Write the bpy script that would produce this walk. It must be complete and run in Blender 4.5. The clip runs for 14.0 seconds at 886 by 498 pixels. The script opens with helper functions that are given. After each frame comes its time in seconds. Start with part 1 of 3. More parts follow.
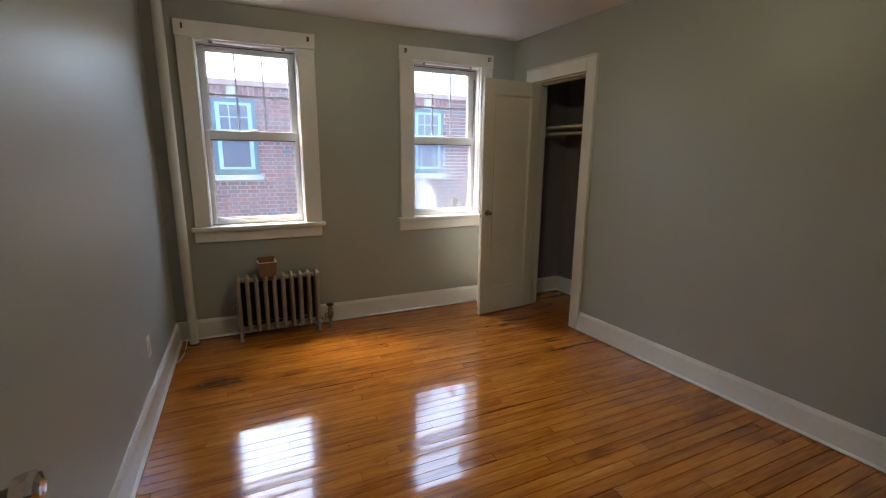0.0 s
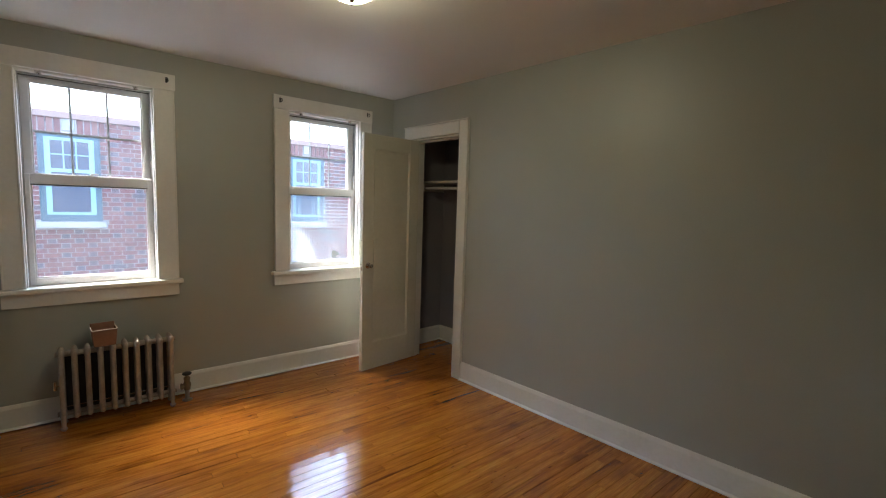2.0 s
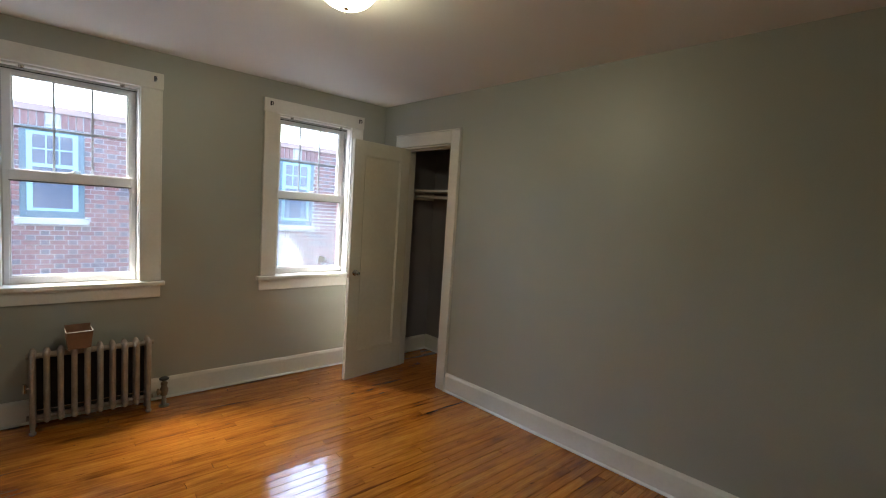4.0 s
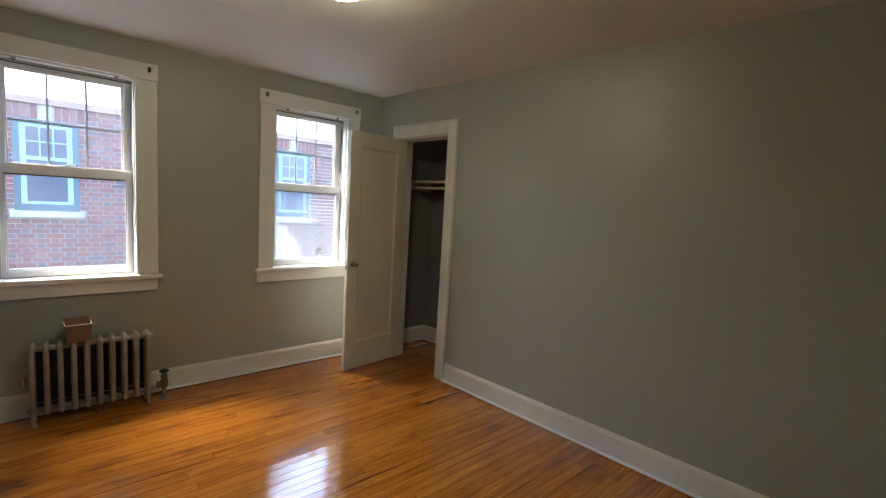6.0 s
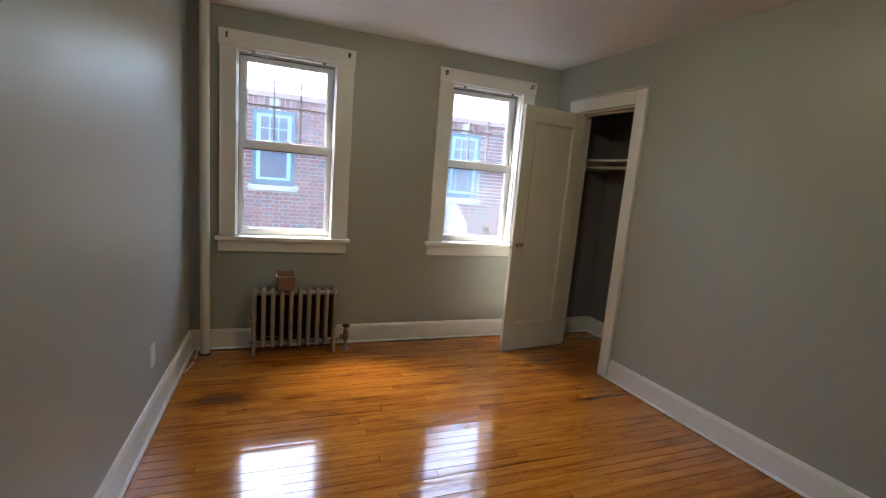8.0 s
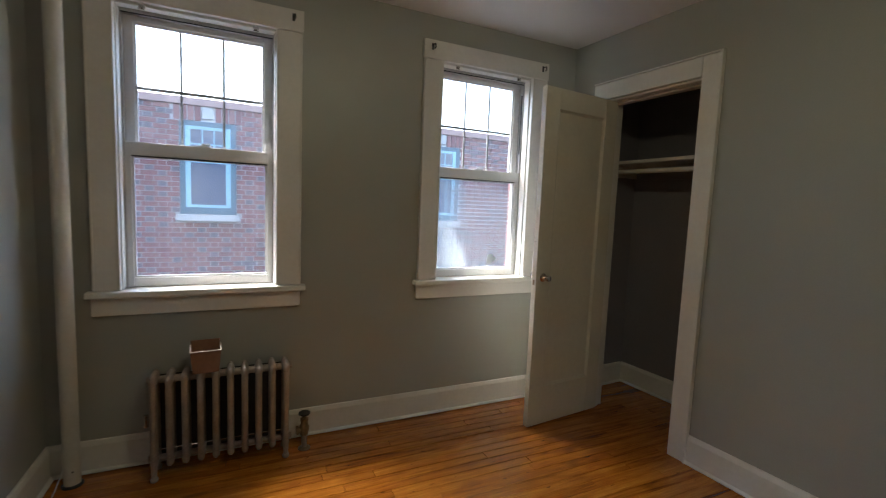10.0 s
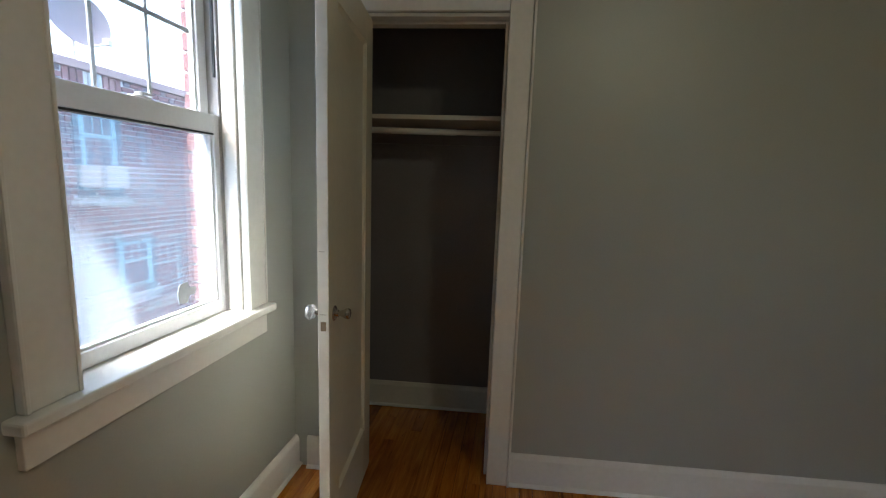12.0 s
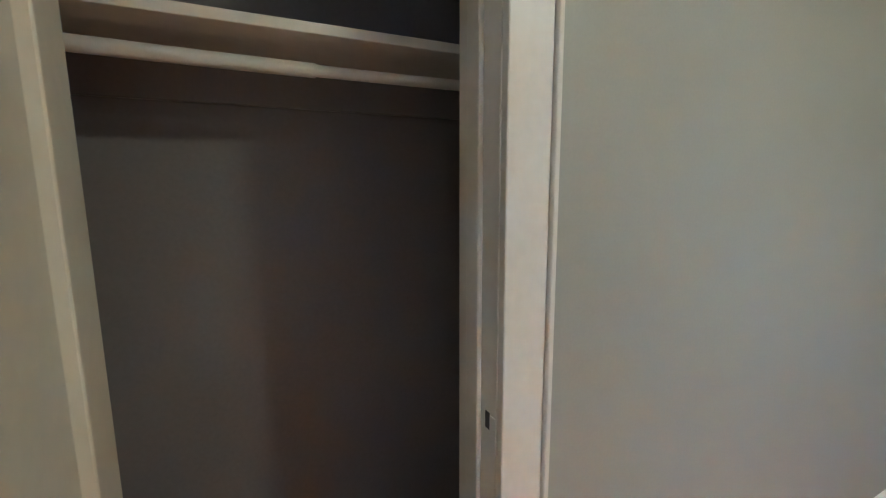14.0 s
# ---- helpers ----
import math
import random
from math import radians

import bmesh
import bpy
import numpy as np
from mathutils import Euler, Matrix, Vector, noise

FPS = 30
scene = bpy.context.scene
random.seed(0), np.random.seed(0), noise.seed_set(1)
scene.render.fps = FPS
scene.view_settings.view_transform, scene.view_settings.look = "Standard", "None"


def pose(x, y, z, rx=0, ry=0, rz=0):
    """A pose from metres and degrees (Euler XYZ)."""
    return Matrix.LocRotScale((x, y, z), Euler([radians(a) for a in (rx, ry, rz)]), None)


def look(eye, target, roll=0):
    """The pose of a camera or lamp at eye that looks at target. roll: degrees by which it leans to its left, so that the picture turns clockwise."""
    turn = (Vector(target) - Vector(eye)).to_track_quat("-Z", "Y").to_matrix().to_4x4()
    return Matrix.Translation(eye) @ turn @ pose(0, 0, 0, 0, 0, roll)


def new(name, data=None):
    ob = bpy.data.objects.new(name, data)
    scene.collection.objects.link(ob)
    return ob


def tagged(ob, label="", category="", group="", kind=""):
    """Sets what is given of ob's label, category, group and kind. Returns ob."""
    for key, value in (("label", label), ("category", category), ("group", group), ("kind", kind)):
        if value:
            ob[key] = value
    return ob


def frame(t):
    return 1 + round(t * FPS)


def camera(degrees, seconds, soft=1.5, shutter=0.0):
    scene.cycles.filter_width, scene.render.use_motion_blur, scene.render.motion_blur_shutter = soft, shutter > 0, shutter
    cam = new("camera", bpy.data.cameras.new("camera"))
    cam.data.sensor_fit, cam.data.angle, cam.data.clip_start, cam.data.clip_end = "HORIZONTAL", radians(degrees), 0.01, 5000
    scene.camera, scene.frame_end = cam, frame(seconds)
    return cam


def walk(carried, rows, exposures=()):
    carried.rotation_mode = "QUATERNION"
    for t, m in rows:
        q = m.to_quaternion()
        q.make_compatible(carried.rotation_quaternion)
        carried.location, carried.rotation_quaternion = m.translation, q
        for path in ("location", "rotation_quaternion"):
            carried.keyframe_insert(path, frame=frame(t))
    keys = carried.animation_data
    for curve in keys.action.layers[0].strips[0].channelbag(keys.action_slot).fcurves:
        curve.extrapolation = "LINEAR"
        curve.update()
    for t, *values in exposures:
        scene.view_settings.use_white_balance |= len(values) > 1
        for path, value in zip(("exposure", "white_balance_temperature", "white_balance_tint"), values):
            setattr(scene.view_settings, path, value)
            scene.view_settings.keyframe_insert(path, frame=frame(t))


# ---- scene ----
cam = camera(90.6, 14.0, soft=1.1, shutter=0.12)
PATH = [
    (0, (0.196, 0.15, 1.377), (1.007, 1.932, 0.968), 0.5),
    (0.5, (0.209, 0.148, 1.382), (1.297, 1.78, 0.99), 1.1),
    (1, (0.204, 0.144, 1.386), (1.385, 1.716, 1.022), 1.5),
    (1.5, (0.228, 0.156, 1.411), (1.465, 1.702, 1.124), 1.6),
    (2, (0.239, 0.177, 1.439), (1.506, 1.711, 1.241), 1.8),
    (2.5, (0.237, 0.18, 1.446), (1.521, 1.704, 1.279), 2.0),
    (3, (0.242, 0.171, 1.456), (1.533, 1.691, 1.307), 2.5),
    (3.5, (0.236, 0.184, 1.461), (1.539, 1.694, 1.312), 3.2),
    (4, (0.254, 0.189, 1.459), (1.561, 1.694, 1.295), 3.7),
    (6.5, (0.248, 0.186, 1.461), (1.556, 1.683, 1.245), 3.2),
    (7, (0.26, 0.187, 1.46), (1.509, 1.73, 1.223), 3.6),
    (7.5, (0.271, 0.23, 1.421), (1.348, 1.891, 1.138), 4.4),
    (7.7, (0.272, 0.26, 1.399), (1.196, 2.006, 1.084), 4.7),
    (8.2, (0.279, 0.336, 1.369), (0.833, 2.234, 1.08), 4.6),
    (8.7, (0.303, 0.506, 1.342), (0.627, 2.461, 1.09), 4.1),
    (9.2, (0.342, 0.717, 1.314), (0.671, 2.674, 1.099), 3.5),
    (9.5, (0.378, 0.899, 1.300), (0.834, 2.833, 1.107), 3.1),
    (9.8, (0.427, 1.128, 1.291), (1.101, 3.002, 1.109), 2.8),
    (10, (0.464, 1.328, 1.307), (1.306, 3.131, 1.116), 2.3),
    (10.5, (0.549, 1.767, 1.311), (1.847, 3.27, 1.078), 2.2),
    (11, (0.6, 2.178, 1.334), (2.246, 3.282, 1.063), 2.5),
    (11.5, (0.707, 2.504, 1.353), (2.529, 3.275, 1.063), 2.2),
    (12, (0.767, 2.82, 1.347), (2.721, 3.131, 1.053), 1.9),
    (12.5, (0.925, 2.994, 1.33), (2.899, 2.921, 1.021), 1.2),
    (13, (1.268, 3.098, 1.344), (3.229, 2.813, 1.078), 1.3),
    (13.5, (1.612, 3.18, 1.348), (3.538, 2.69, 1.08), 0.7),
    (14, (1.976, 3.25, 1.37), (3.801, 2.487, 1.063), -0.3),
]
EXPOSURES = [(0.0, 4.25, 6600, 11), (3.0, 4.45, 6500, 8), (7.5, 4.45, 6500, 9), (9.8, 4.25, 6400, 9), (10.0, 3.83, 6400, 9), (10.5, 3.38, 6400, 8),
             (11.0, 3.95, 6350, 7), (11.5, 4.15, 6250, 6), (12.0, 3.95, 6100, 6), (12.5, 4.10, 6200, 7), (13.0, 4.80, 6050, 9), (13.5, 5.10, 6050, 8), (14.0, 5.65, 5450, 7)]
walk(cam, [(t, look(eye, target, roll)) for t, eye, target, roll in PATH], EXPOSURES)

# ---------------------------------------------------------------- world and lights
world = bpy.data.worlds.new("world")
scene.world = world
world.use_nodes = True
wn = world.node_tree.nodes
sky = wn.new("ShaderNodeTexSky")
sky.sky_type, sky.sun_disc = "NISHITA", False
sky.sun_elevation, sky.sun_rotation = radians(62), radians(-50)
sky.air_density, sky.dust_density, sky.ozone_density = 1.0, 4.0, 1.0
wn["Background"].inputs[1].default_value = SKY = 0.15
world.node_tree.links.new(sky.outputs[0], wn["Background"].inputs[0])
sun = new("sun", bpy.data.lights.new("sun", "SUN"))
sun.data.energy, sun.data.angle, sun.data.color = 0.5, radians(30), (1.0, 0.97, 0.93)
sun.matrix_world = look((-3.6, 3.02, 8.83), (0, 0, 0))
LAMP_GLOW = 1.8


# ---------------------------------------------------------------- mesh helpers
def box(bm, x0, y0, z0, x1, y1, z1, bevel=0.0):
    m = Matrix.LocRotScale(((x0 + x1) / 2, (y0 + y1) / 2, (z0 + z1) / 2), None, (abs(x1 - x0), abs(y1 - y0), abs(z1 - z0)))
    verts = bmesh.ops.create_cube(bm, size=1, matrix=m)["verts"]
    if bevel:
        edges = list({e for v in verts for e in v.link_edges})
        bmesh.ops.bevel(bm, geom=edges, offset=bevel, segments=2, profile=0.5, affect="EDGES")
    return bm


def rod(bm, a, b, r, r2=None, seg=16):
    a, b = Vector(a), Vector(b)
    turn = (b - a).to_track_quat("Z", "Y").to_matrix().to_4x4()
    bmesh.ops.create_cone(bm, cap_ends=True, segments=seg, radius1=r, radius2=r if r2 is None else r2,
                          depth=(b - a).length, matrix=Matrix.Translation((a + b) / 2) @ turn)
    return bm


def ball(bm, p, rx, ry=None, rz=None, seg=14):
    ry, rz = ry or rx, rz or rx
    bmesh.ops.create_uvsphere(bm, u_segments=seg, v_segments=seg // 2 + 2, radius=1,
                              matrix=Matrix.LocRotScale(p, None, (rx, ry, rz)))
    return bm


def lathe(bm, profile, m=None, seg=32):
    """A turned shape: radius and height pairs, about z, then laid by m."""
    m = m or Matrix()
    rings = []
    for r, z in profile:
        rings.append([bm.verts.new(m @ Vector((r * math.cos(a), r * math.sin(a), z)))
                      for a in (2 * math.pi * k / seg for k in range(seg))])
    for low, high in zip(rings, rings[1:]):
        for k in range(seg):
            bm.faces.new((low[k], low[(k + 1) % seg], high[(k + 1) % seg], high[k]))
    bm.faces.new(list(reversed(rings[0])))
    bm.faces.new(rings[-1])
    return bm


def mesh_of(name, bm, material, smooth=False):
    bmesh.ops.recalc_face_normals(bm, faces=bm.faces[:])
    me = bpy.data.meshes.new(name)
    bm.to_mesh(me)
    bm.free()
    me.materials.append(material)
    if smooth:
        for p in me.polygons:
            p.use_smooth = True
        me.set_sharp_from_angle(angle=radians(40))
    return me


def part(name, bm, material, parent, label="", smooth=False):
    ob = new(name, mesh_of(name, bm, material, smooth))
    ob.parent = parent
    return tagged(ob, label)


def solid(name, bm, material, label, category, kind="", smooth=False, m=None):
    ob = new(name, mesh_of(name, bm, material, smooth))
    if m is not None:
        ob.matrix_world = m
    return tagged(ob, label, category, "", kind)


def thing(name, m, label, category, group="", kind=""):
    ob = new(name)
    ob.empty_display_size = 0.1
    ob.matrix_world = m
    return tagged(ob, label, category, group, kind)


def B():
    return bmesh.new()


# ---------------------------------------------------------------- materials
def material(name, rough=0.5, metal=0.0, coat=0.0, spec=0.5):
    mat = bpy.data.materials.new(name)
    mat.use_nodes = True
    bs = mat.node_tree.nodes["Principled BSDF"]
    bs.inputs["Roughness"].default_value = rough
    bs.inputs["Metallic"].default_value = metal
    bs.inputs["Coat Weight"].default_value = coat
    bs.inputs["Specular IOR Level"].default_value = spec
    return mat, mat.node_tree.nodes, mat.node_tree.links, bs


def ramp(nodes, stops):
    r = nodes.new("ShaderNodeValToRGB")
    r.color_ramp.elements[0].position, r.color_ramp.elements[0].color = stops[0][0], (*stops[0][1], 1)
    r.color_ramp.elements[1].position, r.color_ramp.elements[1].color = stops[-1][0], (*stops[-1][1], 1)
    for p, c in stops[1:-1]:
        r.color_ramp.elements.new(p).color = (*c, 1)
    return r


def noise_of(nodes, links, scale, detail=4, stretch=(1, 1, 1), coords="Object"):
    tc = nodes.new("ShaderNodeTexCoord")
    mp = nodes.new("ShaderNodeMapping")
    mp.inputs["Scale"].default_value = stretch
    n = nodes.new("ShaderNodeTexNoise")
    n.inputs["Scale"].default_value, n.inputs["Detail"].default_value = scale, detail
    links.new(tc.outputs[coords], mp.inputs[0])
    links.new(mp.outputs[0], n.inputs["Vector"])
    return n


def mottled(name, dark, light, rough, large=2.0, fine=60.0, bump=0.1, depth=0.002, metal=0.0, coat=0.0, stretch=(1, 1, 1), spread=0.06, spec=0.5):
    """Paint, plaster, metal: a base that wanders between two tones, fine relief and uneven gloss."""
    mat, nodes, links, bs = material(name, rough, metal, coat, spec)
    a = noise_of(nodes, links, large, 5, stretch)
    b = noise_of(nodes, links, fine, 3, stretch)
    mix = nodes.new("ShaderNodeMath")
    mix.operation = "MULTIPLY_ADD"
    mix.inputs[1].default_value = 0.35
    links.new(b.outputs[0], mix.inputs[0])
    half = nodes.new("ShaderNodeMath")
    half.operation = "MULTIPLY"
    half.inputs[1].default_value = 0.65
    links.new(a.outputs[0], half.inputs[0])
    links.new(half.outputs[0], mix.inputs[2])
    r = ramp(nodes, [(0.3, dark), (0.7, light)])
    links.new(mix.outputs[0], r.inputs[0])
    links.new(r.outputs[0], bs.inputs["Base Color"])
    mr = nodes.new("ShaderNodeMapRange")
    mr.inputs[3].default_value, mr.inputs[4].default_value = rough - spread, rough + spread
    links.new(a.outputs[0], mr.inputs[0])
    links.new(mr.outputs[0], bs.inputs["Roughness"])
    bp = nodes.new("ShaderNodeBump")
    bp.inputs["Strength"].default_value, bp.inputs["Distance"].default_value = bump, depth
    links.new(b.outputs[0], bp.inputs["Height"])
    links.new(bp.outputs[0], bs.inputs["Normal"])
    return mat


WALL = mottled("grey_wall_paint", (0.350, 0.354, 0.310), (0.396, 0.400, 0.352), 0.44, 1.2, 140, 0.12, 0.002, spec=0.75)
CEIL = mottled("ceiling_paint", (0.74, 0.72, 0.69), (0.80, 0.78, 0.75), 0.7, 1.0, 90, 0.1, 0.002)
WHITE = mottled("white_trim_paint", (0.70, 0.68, 0.62), (0.80, 0.78, 0.72), 0.35, 3.0, 45, 0.10, 0.002)
CREAM = mottled("cream_door_paint", (0.62, 0.59, 0.49), (0.72, 0.69, 0.58), 0.3, 2.5, 40, 0.10, 0.002)
VINYL = mottled("window_vinyl", (0.66, 0.66, 0.66), (0.74, 0.74, 0.74), 0.35, 4.0, 80, 0.03, 0.001)
GRID = mottled("grey_window_grid", (0.40, 0.39, 0.38), (0.48, 0.47, 0.46), 0.5, 4.0, 80, 0.03, 0.001)
CHARCOAL = mottled("charcoal_closet_paint", (0.205, 0.188, 0.198), (0.255, 0.236, 0.246), 0.42, 1.5, 90, 0.15, 0.002)
PIPE = mottled("yellowed_white_pipe_paint", (0.60, 0.58, 0.51), (0.70, 0.68, 0.61), 0.4, 5.0, 60, 0.2, 0.003)
IRON = mottled("old_silver_radiator_paint", (0.24, 0.20, 0.165), (0.48, 0.415, 0.355), 0.45, 12.0, 120, 0.3, 0.002, metal=0.25)
BRASS = mottled("tarnished_brass", (0.16, 0.11, 0.07), (0.34, 0.26, 0.16), 0.42, 20, 140, 0.2, 0.001, metal=0.8)
CHROME = mottled("worn_nickel", (0.50, 0.48, 0.45), (0.66, 0.64, 0.61), 0.14, 30, 200, 0.05, 0.0005, metal=1.0)
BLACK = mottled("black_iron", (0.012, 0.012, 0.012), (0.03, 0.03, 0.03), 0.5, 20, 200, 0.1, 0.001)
CARD = mottled("brown_cardboard", (0.20, 0.10, 0.055), (0.27, 0.14, 0.08), 0.8, 6, 60, 0.1, 0.001)
CARDEDGE = mottled("pale_cut_card", (0.62, 0.56, 0.48), (0.72, 0.66, 0.58), 0.8, 20, 120, 0.05, 0.001)
PLASTIC = mottled("white_plastic", (0.72, 0.71, 0.68), (0.78, 0.77, 0.74), 0.3, 5, 90, 0.02, 0.0005)
HALL = mottled("hall_paint", (0.30, 0.28, 0.25), (0.34, 0.32, 0.29), 0.6, 1.2, 120, 0.1, 0.002)
SUBFLOOR = mottled("dark_subfloor", (0.03, 0.016, 0.008), (0.05, 0.028, 0.014), 0.8, 5, 60, 0.2, 0.003)
MORTAR = mottled("pale_mortar", (0.42, 0.41, 0.42), (0.49, 0.48, 0.49), 0.9, 3, 60, 0.3, 0.004)
STONE = mottled("limestone", (0.26, 0.26, 0.26), (0.32, 0.32, 0.32), 0.8, 4, 50, 0.3, 0.004)
TEAL = mottled("blue_green_window_paint", (0.030, 0.066, 0.090), (0.045, 0.092, 0.12), 0.5, 4, 60, 0.1, 0.002)
PALEBLUE = mottled("pale_blue_sash_paint", (0.17, 0.30, 0.36), (0.21, 0.35, 0.41), 0.5, 4, 60, 0.1, 0.002)
DARKPANE = mottled("dim_neighbour_pane", (0.05, 0.065, 0.10), (0.08, 0.095, 0.13), 0.12, 2, 30, 0.02, 0.001)
ROOFING = mottled("dark_coping", (0.20, 0.13, 0.12), (0.28, 0.19, 0.17), 0.8, 4, 50, 0.2, 0.003)
DIRT = mottled("packed_yard", (0.10, 0.10, 0.09), (0.18, 0.17, 0.15), 0.9, 0.6, 12, 0.4, 0.02)
DISH = mottled("dull_dish_paint", (0.075, 0.055, 0.058), (0.10, 0.075, 0.078), 0.5, 4, 60, 0.05, 0.001)


def brick_material(name, tones):
    mat, nodes, links, bs = material(name, 0.85)
    info = nodes.new("ShaderNodeObjectInfo")
    geo = nodes.new("ShaderNodeNewGeometry")
    add = nodes.new("ShaderNodeMath")
    add.operation = "ADD"
    links.new(info.outputs["Random"], add.inputs[0])
    links.new(geo.outputs["Random Per Island"], add.inputs[1])
    frac = nodes.new("ShaderNodeMath")
    frac.operation = "FRACT"
    links.new(add.outputs[0], frac.inputs[0])
    r = ramp(nodes, tones)
    links.new(frac.outputs[0], r.inputs[0])
    n = noise_of(nodes, links, 25, 5)
    mix = nodes.new("ShaderNodeMix")
    mix.data_type, mix.blend_type = "RGBA", "MULTIPLY"
    mix.inputs[0].default_value = 0.5
    tone = ramp(nodes, [(0.3, (0.6, 0.6, 0.6)), (0.7, (1.2, 1.15, 1.15))])
    links.new(n.outputs[0], tone.inputs[0])
    links.new(r.outputs[0], mix.inputs[6])
    links.new(tone.outputs[0], mix.inputs[7])
    links.new(mix.outputs[2], bs.inputs["Base Color"])
    bp = nodes.new("ShaderNodeBump")
    bp.inputs["Strength"].default_value, bp.inputs["Distance"].default_value = 0.4, 0.005
    links.new(n.outputs[0], bp.inputs["Height"])
    links.new(bp.outputs[0], bs.inputs["Normal"])
    return mat


BRICK = brick_material("red_brick", [(0.0, (0.115, 0.048, 0.048)), (0.3, (0.140, 0.055, 0.053)), (0.7, (0.165, 0.070, 0.066)), (1.0, (0.185, 0.095, 0.086))])
DARKBRICK = brick_material("burnt_brick", [(0.0, (0.070, 0.062, 0.076)), (0.5, (0.10, 0.082, 0.094)), (1.0, (0.135, 0.098, 0.104))])


def floor_material():
    """Old shellacked strip flooring: amber, each board its own tone, dark grain, knots and wear."""
    mat, nodes, links, bs = material("amber_shellacked_wood", 0.16, coat=0.65)
    bs.inputs["Coat Roughness"].default_value = 0.05
    bs.inputs["Coat IOR"].default_value = 1.55
    info = nodes.new("ShaderNodeObjectInfo")
    tc = nodes.new("ShaderNodeTexCoord")
    shift = nodes.new("ShaderNodeVectorMath")
    shift.operation = "ADD"
    scl = nodes.new("ShaderNodeVectorMath")
    scl.operation = "SCALE"
    scl.inputs[0].default_value = (17, 5, 3)
    links.new(info.outputs["Random"], scl.inputs["Scale"])
    links.new(tc.outputs["Object"], shift.inputs[0])
    links.new(scl.outputs[0], shift.inputs[1])

    def grain(scale, stretch, detail=5, dist=0.0):
        mp = nodes.new("ShaderNodeMapping")
        mp.inputs["Scale"].default_value = stretch
        n = nodes.new("ShaderNodeTexNoise")
        n.inputs["Scale"].default_value, n.inputs["Detail"].default_value = scale, detail
        n.inputs["Distortion"].default_value = dist
        links.new(shift.outputs[0], mp.inputs[0])
        links.new(mp.outputs[0], n.inputs["Vector"])
        return n
    g1 = grain(1.0, (3.0, 45, 20), 6, 0.6)
    g2 = grain(1.0, (14, 260, 60), 3)
    blot = grain(2.2, (1, 1.6, 1), 3)
    base = ramp(nodes, [(0.18, (0.16, 0.040, 0.006)), (0.36, (0.42, 0.130, 0.014)), (0.6, (0.57, 0.200, 0.023)), (0.84, (0.68, 0.285, 0.042))])
    s = nodes.new("ShaderNodeMath")
    s.operation = "MULTIPLY_ADD"
    s.inputs[1].default_value, s.inputs[2].default_value = 0.22, -0.11
    links.new(info.outputs["Random"], s.inputs[0])
    t = nodes.new("ShaderNodeMath")
    t.operation = "ADD"
    links.new(s.outputs[0], t.inputs[0])
    links.new(g1.outputs[0], t.inputs[1])
    links.new(t.outputs[0], base.inputs[0])
    fine = ramp(nodes, [(0.35, (0.62, 0.55, 0.5)), (0.6, (1, 1, 1))])
    links.new(g2.outputs[0], fine.inputs[0])
    m1 = nodes.new("ShaderNodeMix")
    m1.data_type, m1.blend_type = "RGBA", "MULTIPLY"
    m1.inputs[0].default_value = 0.55
    links.new(base.outputs[0], m1.inputs[6])
    links.new(fine.outputs[0], m1.inputs[7])
    # old stains and knots in the boards
    stain = ramp(nodes, [(0.20, (0.16, 0.08, 0.05)), (0.33, (0.72, 0.66, 0.6)), (0.42, (1, 1, 1))])
    links.new(blot.outputs[0], stain.inputs[0])
    m2 = nodes.new("ShaderNodeMix")
    m2.data_type, m2.blend_type = "RGBA", "MULTIPLY"
    m2.inputs[0].default_value = 0.85
    # small dark dings and splintered spots
    ding = grain(1.0, (16, 55, 20), 2, 0.4)
    dots = ramp(nodes, [(0.24, (0.22, 0.14, 0.10)), (0.30, (1, 1, 1))])
    links.new(ding.outputs[0], dots.inputs[0])
    m0 = nodes.new("ShaderNodeMix")
    m0.data_type, m0.blend_type = "RGBA", "MULTIPLY"
    m0.inputs[0].default_value = 0.8
    links.new(m1.outputs[2], m0.inputs[6])
    links.new(dots.outputs[0], m0.inputs[7])
    links.new(m0.outputs[2], m2.inputs[6])
    links.new(stain.outputs[0], m2.inputs[7])
    # one old dark spill in front of the radiator
    geo = nodes.new("ShaderNodeNewGeometry")
    off = nodes.new("ShaderNodeVectorMath")
    off.operation = "SUBTRACT"
    off.inputs[1].default_value = (-0.03, 2.98, 0)
    sq = nodes.new("ShaderNodeVectorMath")
    sq.operation = "MULTIPLY"
    sq.inputs[1].default_value = (4.5, 9.0, 0)
    ln = nodes.new("ShaderNodeVectorMath")
    ln.operation = "LENGTH"
    links.new(geo.outputs["Position"], off.inputs[0])
    links.new(off.outputs[0], sq.inputs[0])
    links.new(sq.outputs[0], ln.inputs[0])
    edge = grain(9, (1, 1, 1), 4)
    sm = nodes.new("ShaderNodeMath")
    sm.operation = "MULTIPLY_ADD"
    sm.inputs[1].default_value = 0.9
    links.new(edge.outputs[0], sm.inputs[0])
    links.new(ln.outputs["Value"], sm.inputs[2])
    spill = ramp(nodes, [(0.0, (0.30, 0.22, 0.2)), (0.55, (0.42, 0.34, 0.32)), (1.0, (1, 1, 1))])
    half = nodes.new("ShaderNodeMath")
    half.operation = "MULTIPLY"
    half.inputs[1].default_value = 0.6
    links.new(sm.outputs[0], half.inputs[0])
    links.new(half.outputs[0], spill.inputs[0])
    m3 = nodes.new("ShaderNodeMix")
    m3.data_type, m3.blend_type = "RGBA", "MULTIPLY"
    m3.inputs[0].default_value = 1.0
    links.new(m2.outputs[2], m3.inputs[6])
